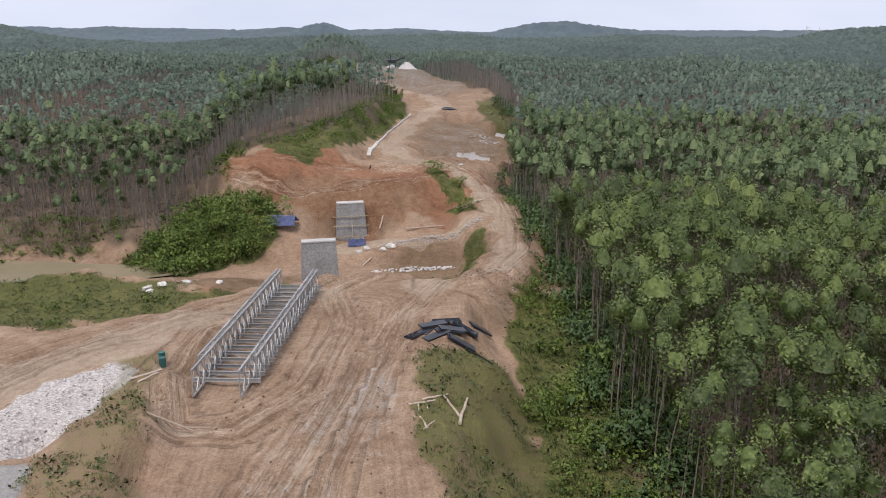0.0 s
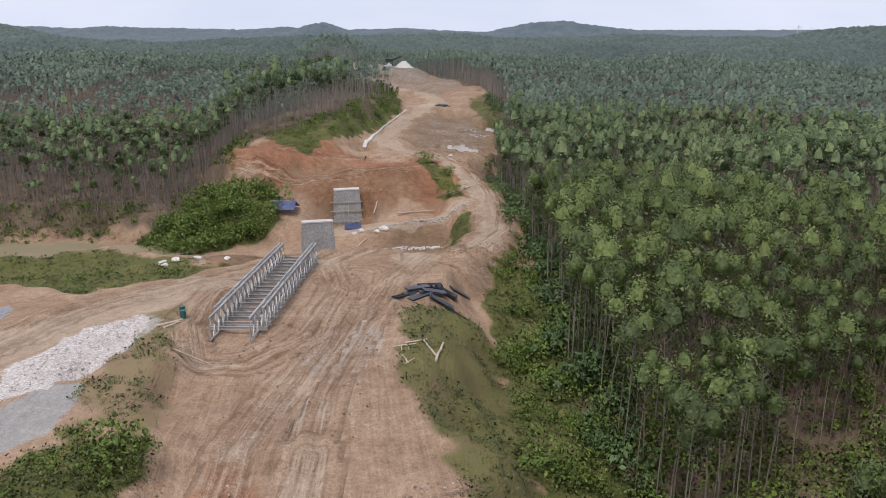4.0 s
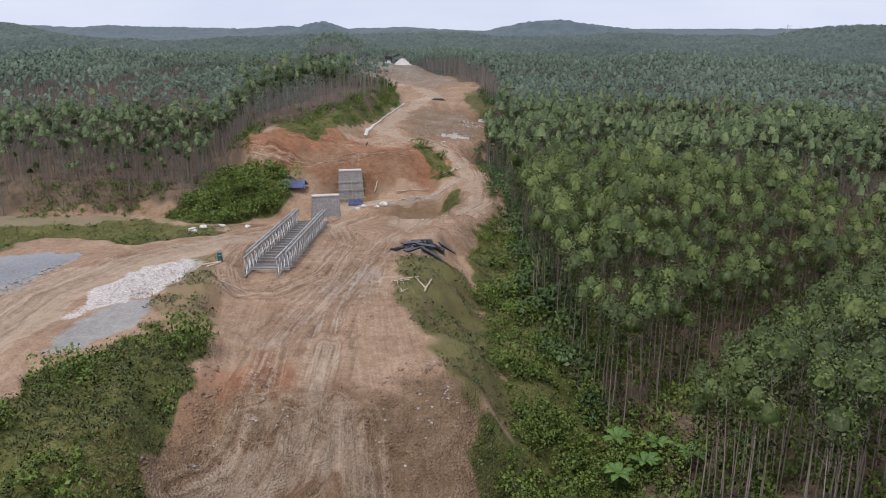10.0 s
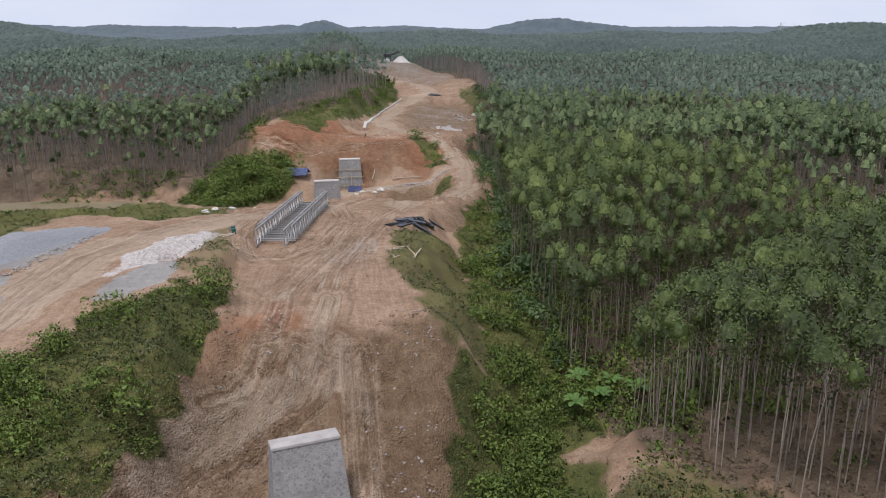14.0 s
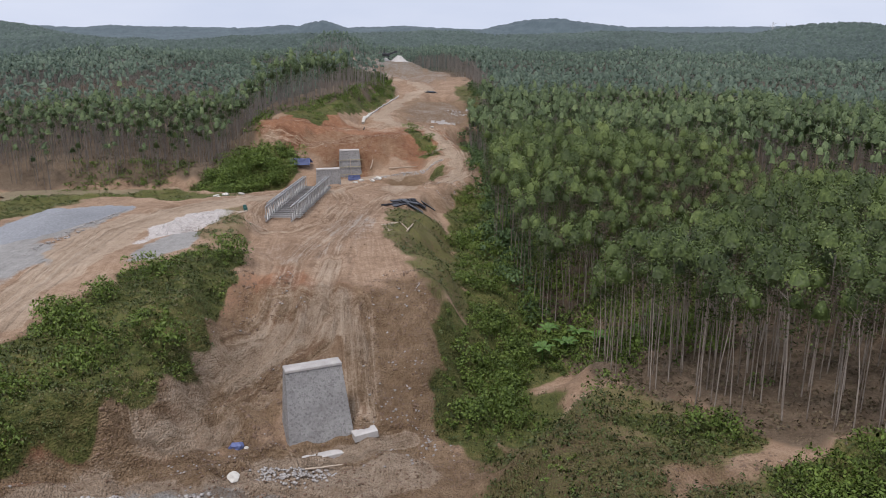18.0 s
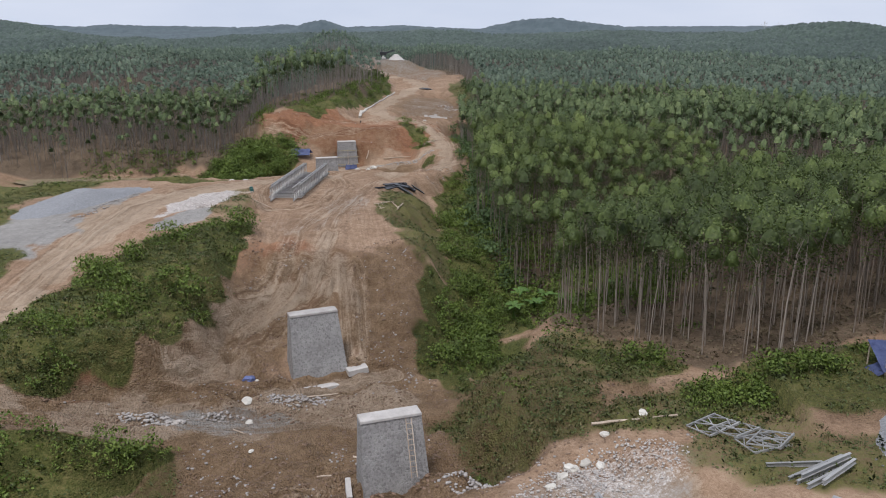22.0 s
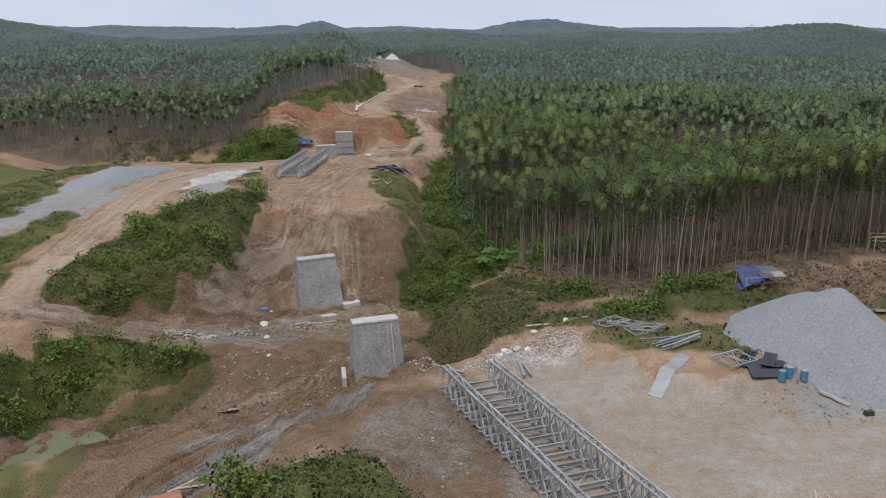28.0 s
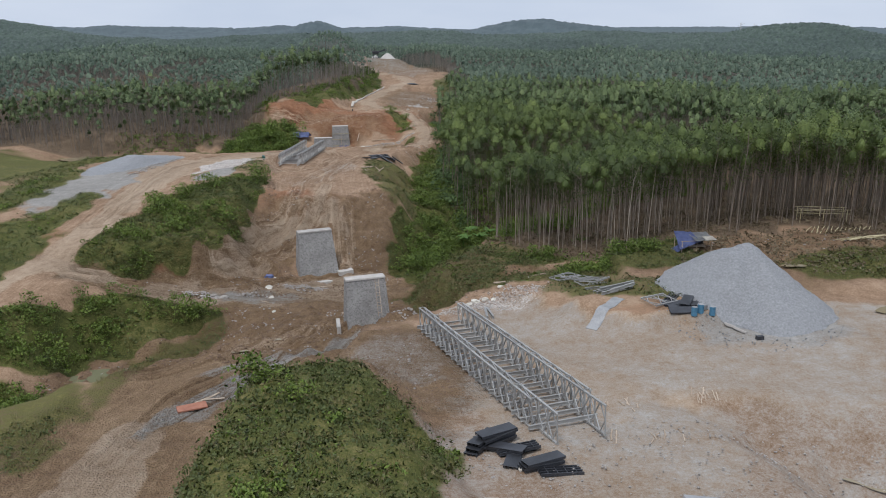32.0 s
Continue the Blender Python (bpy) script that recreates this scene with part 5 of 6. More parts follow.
M_CLOD = surface("clay_clods", (0.13, 0.082, 0.052), (0.31, 0.21, 0.145), 1.1, 0.95, local=False)
M_RUBBLE = surface("broken_stone", (0.28, 0.255, 0.235), (0.58, 0.54, 0.50), 1.3, 0.92, local=False)
M_WHITE = surface("white_limestone", (0.44, 0.40, 0.37), (0.72, 0.68, 0.645), 0.8, 0.9, local=False)
stones = [stone_shape(g) for _ in range(6)]
cx, cy = [], []
for b in DUG:
    if b[1] < 190:
        m = int(b[2] * b[3] * (30 if b[1] < 130 else 9) * b[5])
        r, a = np.sqrt(g.uniform(0, 1, m)) * 1.1, g.uniform(0, 6.2832, m)
        u, v, t = r * b[2] * np.cos(a), r * b[3] * np.sin(a), radians(b[4])
        cx.append(b[0] + u * math.cos(t) - v * math.sin(t)), cy.append(b[1] + u * math.sin(t) + v * math.cos(t))
px, py = np.concatenate(cx), np.concatenate(cy)
keep = (greenness(px, py) < 0.25) & (np.minimum.reduce([along(px, py, b)[0] for b in BANDS + [MUD]]) > 1.5)
px, py = px[keep], py[keep]
roll = g.uniform(0, 1, px.size) + 0.25 * grain(px, py, 3, 35)
strew("clay_lumps", stones, picked(roll < 0.10, 0.12), 0.22, 0.5, M_CLOD, "large lumps of dug clay over churned ground", "clods")
strew("clay_clods", stones, picked((roll >= 0.10) & (roll < 0.93), 0.03), 0.12, 0.32, M_CLOD, "loose clods of dug clay over churned ground", "clods")
strew("rubble", stones, picked(roll >= 0.97, 0.0), 0.10, 0.36, M_RUBBLE, "scattered pale rubble stones on clay", "rubble")


# ---- loose things ----
M_BLACK = surface("black_painted_steel", (0.022, 0.023, 0.027), (0.065, 0.068, 0.078), 1.2, 0.45, 0.2, 0.1, 0.004)
M_TIMBER = surface("weathered_timber", (0.30, 0.225, 0.16), (0.58, 0.48, 0.38), 2.2, 0.85)
M_BAMBOO = surface("dry_bamboo", (0.34, 0.29, 0.16), (0.56, 0.49, 0.31), 2.0, 0.7)
M_BLUE = surface("blue_tarpaulin", (0.045, 0.06, 0.18), (0.16, 0.2, 0.38), 1.5, 0.55, 0, 0.4, 0.03)
M_DRUM = surface("blue_drum_paint", (0.04, 0.13, 0.22), (0.10, 0.26, 0.38), 2.0, 0.5)
M_TEAL = surface("green_drum_paint", (0.02, 0.09, 0.08), (0.05, 0.17, 0.15), 2.0, 0.5)
M_SACK = surface("white_sacking", (0.42, 0.39, 0.34), (0.68, 0.65, 0.58), 1.6, 0.8, 0, 0.5, 0.03)
M_SHEET = surface("grey_sheet_metal", (0.22, 0.225, 0.23), (0.42, 0.42, 0.42), 1.2, 0.5, 0.3)
M_RUST = surface("rusty_red_board", (0.20, 0.075, 0.045), (0.38, 0.17, 0.11), 2.0, 0.85)
M_PLANT = leaf_surface("broad_leaves", (0.06, 0.13, 0.02), (0.12, 0.22, 0.04), (0.24, 0.36, 0.09), 0.5)


def on_ground(x, y, lift=0.0):
    return (x, y, z_at(x, y) + lift)


def thing(name, label, category, at, turn=0.0, group="", tilt=(0, 0)):
    ob = tagged(new(name), label, category, group)
    ob.matrix_world = pose(*at, tilt[0], tilt[1], turn)
    return ob


def slope_of(x, y, turn, e=1.0):
    """Tilt in degrees that lays a thing on the ground, along its own x and y."""
    c, s = math.cos(radians(turn)), math.sin(radians(turn))
    dx = (z_at(x + c * e, y + s * e) - z_at(x - c * e, y - s * e)) / (2 * e)
    dy = (z_at(x - s * e, y + c * e) - z_at(x + s * e, y - c * e)) / (2 * e)
    return math.degrees(math.atan(dy)), -math.degrees(math.atan(dx))


def turned_tube(bm, rings, sides=16):
    """A round body from (radius, height) rings, closed at both ends."""
    loops = [[bm.verts.new((r * math.cos(6.2832 * k / sides), r * math.sin(6.2832 * k / sides), z)) for k in range(sides)] for r, z in rings]
    for a, b in zip(loops, loops[1:]):
        for k in range(sides):
            bm.faces.new((a[k], a[(k + 1) % sides], b[(k + 1) % sides], b[k]))
    bm.faces.new(loops[0][::-1])
    bm.faces.new(loops[-1])


def drum(x, y, material, label, lying=False):
    ob = thing("steel_drum", label, "drum", on_ground(x, y, 0.29 if lying else -0.02), 30, "steel drums", (90, 0) if lying else (0, 0))
    bm = bmesh.new()
    turned_tube(bm, [(0.28, 0), (0.29, 0.02), (0.285, 0.28), (0.3, 0.3), (0.285, 0.32), (0.285, 0.57), (0.3, 0.59), (0.285, 0.61), (0.285, 0.86), (0.29, 0.88)])
    part("body", bm, material, ob)
    bm = bmesh.new()
    turned_tube(bm, [(0.27, 0.875), (0.27, 0.895), (0.255, 0.896), (0.25, 0.886)])
    part("lid", bm, M_SHEET if material is M_DRUM else material, ob)
    return ob


def log(x, y, turn, length, r, material=None, lift=0.0, label="weathered pale timber pole lying on clay", name="timber_pole"):
    """A crooked pole lying on the ground."""
    ob = new(name, bpy.data.meshes.new(name))
    tagged(ob, label, "timber", "timber poles")
    bm = bmesh.new()
    gg = random.Random(int(x * 13 + y * 7))
    rings = []
    for k in range(6):
        t = k / 5
        rr = r * (1.1 - 0.3 * t)
        oy, oz = gg.uniform(-1, 1) * r * 0.5, gg.uniform(-1, 1) * r * 0.2
        rings.append([bm.verts.new(((t - 0.5) * length, oy + rr * math.cos(1.0472 * j), oz + rr * math.sin(1.0472 * j))) for j in range(6)])
    for a, b in zip(rings, rings[1:]):
        for j in range(6):
            bm.faces.new((a[j], a[(j + 1) % 6], b[(j + 1) % 6], b[j]))
    bm.faces.new(rings[0][::-1])
    bm.faces.new(rings[-1])
    bm.to_mesh(ob.data)
    bm.free()
    ob.data.materials.append(material or M_TIMBER)
    tx, ty = slope_of(x, y, turn, length / 2)
    c, s = math.cos(radians(turn)) * length / 2, math.sin(radians(turn)) * length / 2
    low = max(z_at(x, y), (z_at(x - c, y - s) + z_at(x + c, y + s)) / 2)
    ob.matrix_world = pose(x, y, low + r * 0.8 + lift, tx, ty, turn)
    return ob


def deck_panel(x, y, turn, lift, long=2.9, wide=1.0, tilt=(0, 0), material=None, upside=False):
    """A steel deck plate on edge ribs; upside down it shows its grid."""
    tx, ty = slope_of(x, y, turn)
    ob = thing("deck_panel", "black steel bridge deck panel in an untidy stack", "deck panel", on_ground(x, y, lift), turn, "deck panels", (tx + tilt[0], ty + tilt[1]))
    mat = material or M_BLACK
    bm = bmesh.new()
    z = 0.0 if upside else 0.16
    box(bm, (-long / 2, -wide / 2, z), (long / 2, wide / 2, z + 0.03), (0, 0), 0.008)
    part("plate", bm, mat, ob)
    lo, hi = (0.03, 0.19) if upside else (0.0, 0.16)
    first = None
    for k in range(4):
        yy = -wide / 2 + 0.06 + k * (wide - 0.12) / 3
        if first is None:
            bm = bmesh.new()
            box(bm, (-long / 2 + 0.02, -0.03, lo), (long / 2 - 0.02, 0.03, hi))
            first = part("rib", bm, mat, ob)
            first.matrix_basis = pose(0, yy, 0)
        else:
            again(first, ob, pose(0, yy, 0))
    if upside:
        bm = bmesh.new()
        box(bm, (-0.03, -wide / 2 + 0.03, lo), (0.03, wide / 2 - 0.03, hi - 0.02))
        cross = part("cross_rib", bm, mat, ob)
        cross.matrix_basis = pose(-long / 3, 0, 0)
        for k in range(1, 4):
            again(cross, ob, pose(-long / 3 + k * long * 2 / 9, 0, 0))
    return ob


def panel_pile(spots, seed):
    gg = random.Random(seed)
    for x, y, turn, lift, up in spots:
        deck_panel(x, y, turn, lift, 2.9, 1.0, (gg.uniform(-4, 4), gg.uniform(-3, 3)), None, up)


# black deck panels beside the southern bridge
panel_pile([(15.8, -56.6, 62, 0.02, False), (16.0, -56.4, 60, 0.22, False), (15.9, -56.5, 64, 0.42, False), (16.1, -56.3, 58, 0.62, False), (16.9, -56.0, 30, 0.02, False), (17.0, -56.1, 33, 0.22, False), (16.9, -55.9, 28, 0.42, False), (17.1, -56.1, 35, 0.62, False), (17.0, -56.0, 31, 0.82, False), (17.4, -57.2, -30, 0.05, False), (17.5, -57.3, -28, 0.26, False), (18.3, -57.2, 20, 0.03, True), (18.4, -57.4, 16, 0.24, True), (18.0, -58.4, 75, 0.05, False), (19.6, -59.4, 25, 0.03, False), (19.7, -59.5, 22, 0.23, False), (19.8, -59.4, 27, 0.43, False), (20.8, -60.2, 12, 0.03, True)], 3)
# black deck panels beside the northern pad
panel_pile([(-2.6, 70.6, 60, 0.03, True), (-1.6, 72.2, 70, 0.03, False), (-1.0, 73.0, 30, 0.2, False), (0.2, 74.5, 10, 0.05, False), (0.4, 74.3, 14, 0.26, True), (-0.6, 70.3, 40, 0.05, False), (0.6, 71.5, 20, 0.05, False), (0.9, 71.8, 24, 0.26, False), (2.0, 73.5, -10, 0.1, False), (2.2, 73.3, -6, 0.3, True), (1.6, 69.6, 5, 0.05, False), (1.8, 69.4, 9, 0.26, False), (3.1, 69.9, 0, 0.1, False), (3.4, 68.9, 15, 0.05, True), (3.8, 75.6, 30, 0.05, False)], 5)
# dark panels by the far bend
panel_pile([(2.0, 262, 0, 0.05, False), (2.4, 262.4, 10, 0.3, False), (0.8, 261, 30, 0.05, False), (3.2, 263, -20, 0.05, False), (1.6, 264.5, 5, 0.05, True)], 7)
# dark and grey plates by the gravel heap
for x, y, turn, lift, mat, up in [(36.6, -29.6, 55, 0.03, M_BLACK, True), (36.5, -31.2, 10, 0.03, M_BLACK, False), (36.8, -32.2, 5, 0.03, M_BLACK, False), (37.7, -31.2, 62, 0.25, M_BLACK, False), (36.7, -33.0, 0, 0.03, M_BLACK, False), (38.8, -31.4, 20, 0.03, M_BLACK, False)]:
    deck_panel(x, y, turn, lift, 2.4, 1.0, (0, 0), mat, up)
for x, y in ((37.7, -33.7), (38.4, -33.4), (39.4, -33.8)):
    drum(x, y, M_DRUM, "dented blue steel drum standing on dry grass")
drum(38.6, -32.2, M_SHEET, "grey steel drum lying on its side", True)
drum(-23.9, 61.6, M_TEAL, "dark green steel drum at the foot of the bank")
drum(-23.6, 60.8, M_TEAL, "dark green steel drum at the foot of the bank")

# timber on the northern pad and around the works
for x, y, turn, length, r in [(-1.6, 55.4, 22, 2.2, 0.07), (-0.6, 56.4, 25, 2.2, 0.08), (0.7, 55.0, 115, 3.0, 0.09), (1.6, 54.6, 80, 4.2, 0.13), (-1.4, 52.0, 110, 1.8, 0.08), (-1.0, 51.6, 60, 1.5, 0.06), (-1.9, 54.6, 95, 1.0, 0.06), (-1.2, 54.8, 95, 1.0, 0.06), (-19.4, 50.2, 6, 3.4, 0.07), (-23.6, 57.2, 60, 3.0, 0.10), (-23.2, 56.6, 70, 2.4, 0.08), (-25.6, 47.2, 85, 1.6, 0.06), (-10.2, -5.0, 140, 1.6, 0.06), (-1.0, -12.4, 150, 2.6, 0.09), (1.6, -9.6, 165, 2.0, 0.12), (25.2, -55.0, 74, 1.7, 0.07), (21.8, -13.4, 12, 4.0, 0.12), (25.0, -15.4, 150, 2.0, 0.08), (-4.0, 4.2, 12, 3.2, 0.07), (-8.2, -38.6, 40, 2.4, 0.10), (-7.6, -38.9, 38, 2.2, 0.09), (-12.0, 118.8, 60, 2.6, 0.1), (-3.0, 129.6, 15, 7.0, 0.12), (-10.6, 131.0, 60, 2.4, 0.12), (4.6, 134.0, 80, 3.0, 0.12), (5.4, 133.4, 40, 3.2, 0.12), (4.0, 132.8, 120, 2.8, 0.12), (5.8, 134.6, 15, 3.0, 0.12), (3.8, 134.4, 160, 3.2, 0.12)]:
    log(x, y, turn, length, r)
log(41.0, -35.6, -65, 2.6, 0.16, M_CAP, 0.02, "pale concrete pipe lying by the gravel heap", "concrete_pipe")


gg = random.Random(21)
for cx_, cy_, count in ((27.0, -50.0, 9), (33.8, -48.2, 12), (29.0, -55.6, 8)):
    for k in range(count):
        log(cx_ + gg.uniform(-1.3, 1.3), cy_ + gg.uniform(-0.9, 0.9), gg.choice((65, 80, 95)) + gg.uniform(-20, 20), gg.uniform(0.6, 1.2), 0.045, M_TIMBER, 0.0, "short broken timber stick in a scattered heap", "timber_stick")
log(25.5, -55.2, 78, 2.2, 0.06)
for k in range(6):
    log(18.0 + 0.14 * k, -59.3 + 0.05 * k, 108, 1.7, 0.06, M_SACK, 0.0, "white plastic pipe in a small bundle on clay", "white_pipe")


def gable_block(name, x, y, turn, size, material, label, category, sink=0.05, bevel=0.02, group=""):
    """A worn block lying on the ground."""
    me = bpy.data.meshes.new(name)
    bm = bmesh.new()
    box(bm, (-size[0] / 2, -size[1] / 2, -sink), (size[0] / 2, size[1] / 2, size[2]), (size[2] * 0.06, size[2] * 0.06), bevel)
    bm.to_mesh(me)
    bm.free()
    me.materials.append(material)
    ob = tagged(new(name, me), label, category, group)
    tx, ty = slope_of(x, y, turn, max(0.5, size[0] / 2))
    if category == "footing":
        tx, ty = 0, 0.3 * ty
    ob.matrix_world = pose(*on_ground(x, y), tx, ty, turn)
    return ob


gable_block("board", -9.0, -40.6, 25, (2.6, 1.2, 0.10), M_RUST, "rusty red board lying beside the lower track", "board")
gable_block("metal_box", 42.4, -38.0, 10, (0.7, 0.4, 0.35), M_BLACK, "dark rusty metal box on gravel", "box")
gable_block("concrete_footing", -0.8, 8.0, 22, (2.2, 1.2, 0.22), M_CAP, "pale concrete footing beside a stone abutment", "footing", 0.4)
gable_block("concrete_footing", 8.3, -13.6, 18, (2.2, 1.0, 0.5), M_CAP, "pale concrete footing beside a stone abutment", "footing", 0.5)
gable_block("concrete_footing", 8.6, -15.2, 18, (1.9, 0.7, 0.35), M_CAP, "pale concrete footing beside a stone abutment", "footing", 0.5)
gable_block("concrete_footing", 1.0, -15.6, 100, (2.6, 0.5, 0.6), M_CAP, "pale concrete footing beside a stone abutment", "footing", 0.5)
gable_block("concrete_footing", -4.5, 5.7, 22, (5.4, 0.9, 0.14), M_CAP, "pale concrete footing under a stone abutment", "footing", 0.6)
bm = bmesh.new()
rows = []
for k in range(10):
    x, y = 27.9 + 3.7 * k / 9, -33.4 + 4.5 * k / 9
    top = max(z_at(x - 0.46, y + 0.38), z_at(x, y), z_at(x + 0.46, y - 0.38)) + 0.05
    rows.append([bm.verts.new((x + sx * 0.46, y - sx * 0.38, top + dz)) for sx, dz in ((-1, 0), (1, 0), (1, -0.3), (-1, -0.3))])
for p, q in zip(rows, rows[1:]):
    for m in range(4):
        bm.faces.new((p[m], p[(m + 1) % 4], q[(m + 1) % 4], q[m]))
bm.faces.new(rows[0])
bm.faces.new(rows[-1][::-1])
bmesh.ops.recalc_face_normals(bm, faces=bm.faces)
slab = new("concrete_slab", bpy.data.meshes.new("concrete_slab"))
bm.to_mesh(slab.data)
bm.free()
slab.data.materials.append(M_SHEET)
tagged(slab, "long grey concrete slab strip running up the bank", "slab")
gable_block("concrete_kerb", 19.4, -64.6, 4, (7.5, 1.6, 0.5), M_CAP, "pale concrete slab at the foot of the mound", "slab", 0.4)
gable_block("concrete_kerb", 33.5, -65.2, 2, (13.0, 1.2, 0.4), M_SHEET, "grey concrete slab along the yard", "slab", 0.4)


def lying_truss(x, y, turn, lift, tilt=(0, 0)):
    """A spare lattice panel lying flat."""
    tx, ty = slope_of(x, y, turn)
    ob = thing("truss_frame", "spare galvanised lattice panel lying on grass", "truss panel", on_ground(x, y, 0.35 + lift), turn, "spare lattice panels", (tx + tilt[0], ty + tilt[1]))
    p = truss_panel(ob)
    p.matrix_basis = pose(0, 0, 0, 0, 90, 0)
    return ob


for x, y, turn, lift in [(26.0, -17.4, -60, 0.0), (27.2, -18.6, -52, 0.12), (28.4, -20.2, -75, 0.05), (28.8, -21.4, -40, 0.2), (33.4, -30.2, -62, 0.0)]:
    lying_truss(x, y, turn, lift)


def steel_beam(x, y, turn, length, lift, w=0.2, h=0.32):
    tx, ty = slope_of(x, y, turn, length / 2)
    ob = new("steel_beam", bpy.data.meshes.new("steel_beam"))
    bm = bmesh.new()
    ibeam(bm, (-length / 2, 0, 0), (length / 2, 0, 0), w, h)
    bm.to_mesh(ob.data)
    bm.free()
    ob.data.materials.append(M_STEEL)
    ob.matrix_world = pose(*on_ground(x, y, lift), tx, ty, turn)
    return tagged(ob, "galvanised steel beam in a loose stack", "beam", "steel beams")


for x, y, turn, length, lift in [(31.6, -25.4, 28, 5.0, 0.0), (31.8, -25.9, 30, 5.0, 0.0), (31.9, -26.5, 33, 4.6, 0.0), (32.0, -25.8, 30, 4.8, 0.33), (32.4, -26.6, 38, 4.0, 0.33), (30.6, -24.6, -8, 3.4, 0.0), (18.6, -25.6, 100, 3.2, 0.0), (18.2, -25.8, 92, 3.0, 0.0), (12.4, -24.2, 118, 3.4, 0.25)]:
    steel_beam(x, y, turn, length, lift)


# ---- ladder and scaffold poles on the abutments ----
def ladder(x0, y0, z0, x1, y1, z1, turn):
    ob = thing("ladder", "weathered wooden ladder leaning on a stone abutment", "ladder", (x0, y0, z0), turn)
    run = math.hypot(x1 - x0, y1 - y0)
    rise = z1 - z0
    first = None
    for s in (-0.22, 0.22):
        one("rail", (s, 0, 0), (s, run, rise), 0.06, 0.06, ob, (0, 0, 1), M_TIMBER)
    n = int(rise / 0.36)
    for k in range(1, n):
        t = k / n
        if first is None:
            bm = bmesh.new()
            bar(bm, (-0.26, 0, 0), (0.26, 0, 0), 0.045, 0.045)
            first = part("rung", bm, M_TIMBER, ob)
            first.matrix_basis = pose(0, run * t, rise * t)
        else:
            again(first, ob, pose(0, run * t, rise * t))
    return ob


ladder(6.1, -15.75, -5.6, 5.75, -13.75, -1.6, 14)
base, w, h, lx, fy = ABUTMENTS[3]
for z in (1.6, 3.4, 5.0):
    q = one("scaffold_pole", (-w / 2 - 0.8, -fy * (1 - z / h) - 0.18, z), (w / 2 + 0.6, -fy * (1 - z / h) - 0.18, z), 0.1, 0.1, base, (0, 0, 1), M_BAMBOO)
for x in (-1.5, 0.1, 0.8):
    one("scaffold_post", (x, -fy - 0.3, -0.2), (x, -fy * 0.2 - 0.25, h * (0.75 if x == 0.1 else 0.35)), 0.1, 0.1, base, (0, 1, 0), M_TIMBER)


# ---- shelters, tarpaulins, sacks ----
def cloth(bm, corners, nx, ny, sag, seed):
    """A sagging crumpled sheet between four corners."""
    gg = random.Random(seed)
    a, b, c, d = (Vector(k) for k in corners)
    grid = []
    for i in range(nx + 1):
        row = []
        for j in range(ny + 1):
            u, v = i / nx, j / ny
            p = a * (1 - u) * (1 - v) + b * u * (1 - v) + c * u * v + d * (1 - u) * v
            p = p + Vector((gg.uniform(-1, 1) * 0.03, gg.uniform(-1, 1) * 0.03, gg.uniform(-1, 1) * 0.05 - sag * 4 * u * (1 - u) * v * (1 - v) * 2))
            row.append(bm.verts.new(p))
        grid.append(row)
    for i in range(nx):
        for j in range(ny):
            bm.faces.new((grid[i][j], grid[i + 1][j], grid[i + 1][j + 1], grid[i][j + 1]))
    r = bmesh.ops.solidify(bm, geom=bm.faces[:], thickness=0.015)


def tarp_tent(x, y, turn, size, tall, label, seed):
    """A tarpaulin thrown over a ridge pole on posts."""
    ob = thing("tarp_shelter", label, "shelter", on_ground(x, y), turn)
    lx, ly = size
    for sx in (-1, 1):
        one("post", (sx * lx * 0.45, 0, -0.2), (sx * lx * 0.45, 0, tall), 0.08, 0.08, ob, (0, 1, 0), M_TIMBER)
    one("ridge_pole", (-lx / 2, 0, tall), (lx / 2, 0, tall), 0.07, 0.07, ob, (0, 0, 1), M_BAMBOO)
    for s in (-1, 1):
        bm = bmesh.new()
        cloth(bm, ((-lx / 2, 0, tall + 0.05), (lx / 2, 0, tall + 0.04), (lx / 2 + 0.2, s * ly / 2, 0.1 + tall * 0.15), (-lx / 2 - 0.2, s * ly / 2, 0.1)), 7, 5, 0.12, seed + s)
        part("tarpaulin", bm, M_BLUE, ob)
    return ob


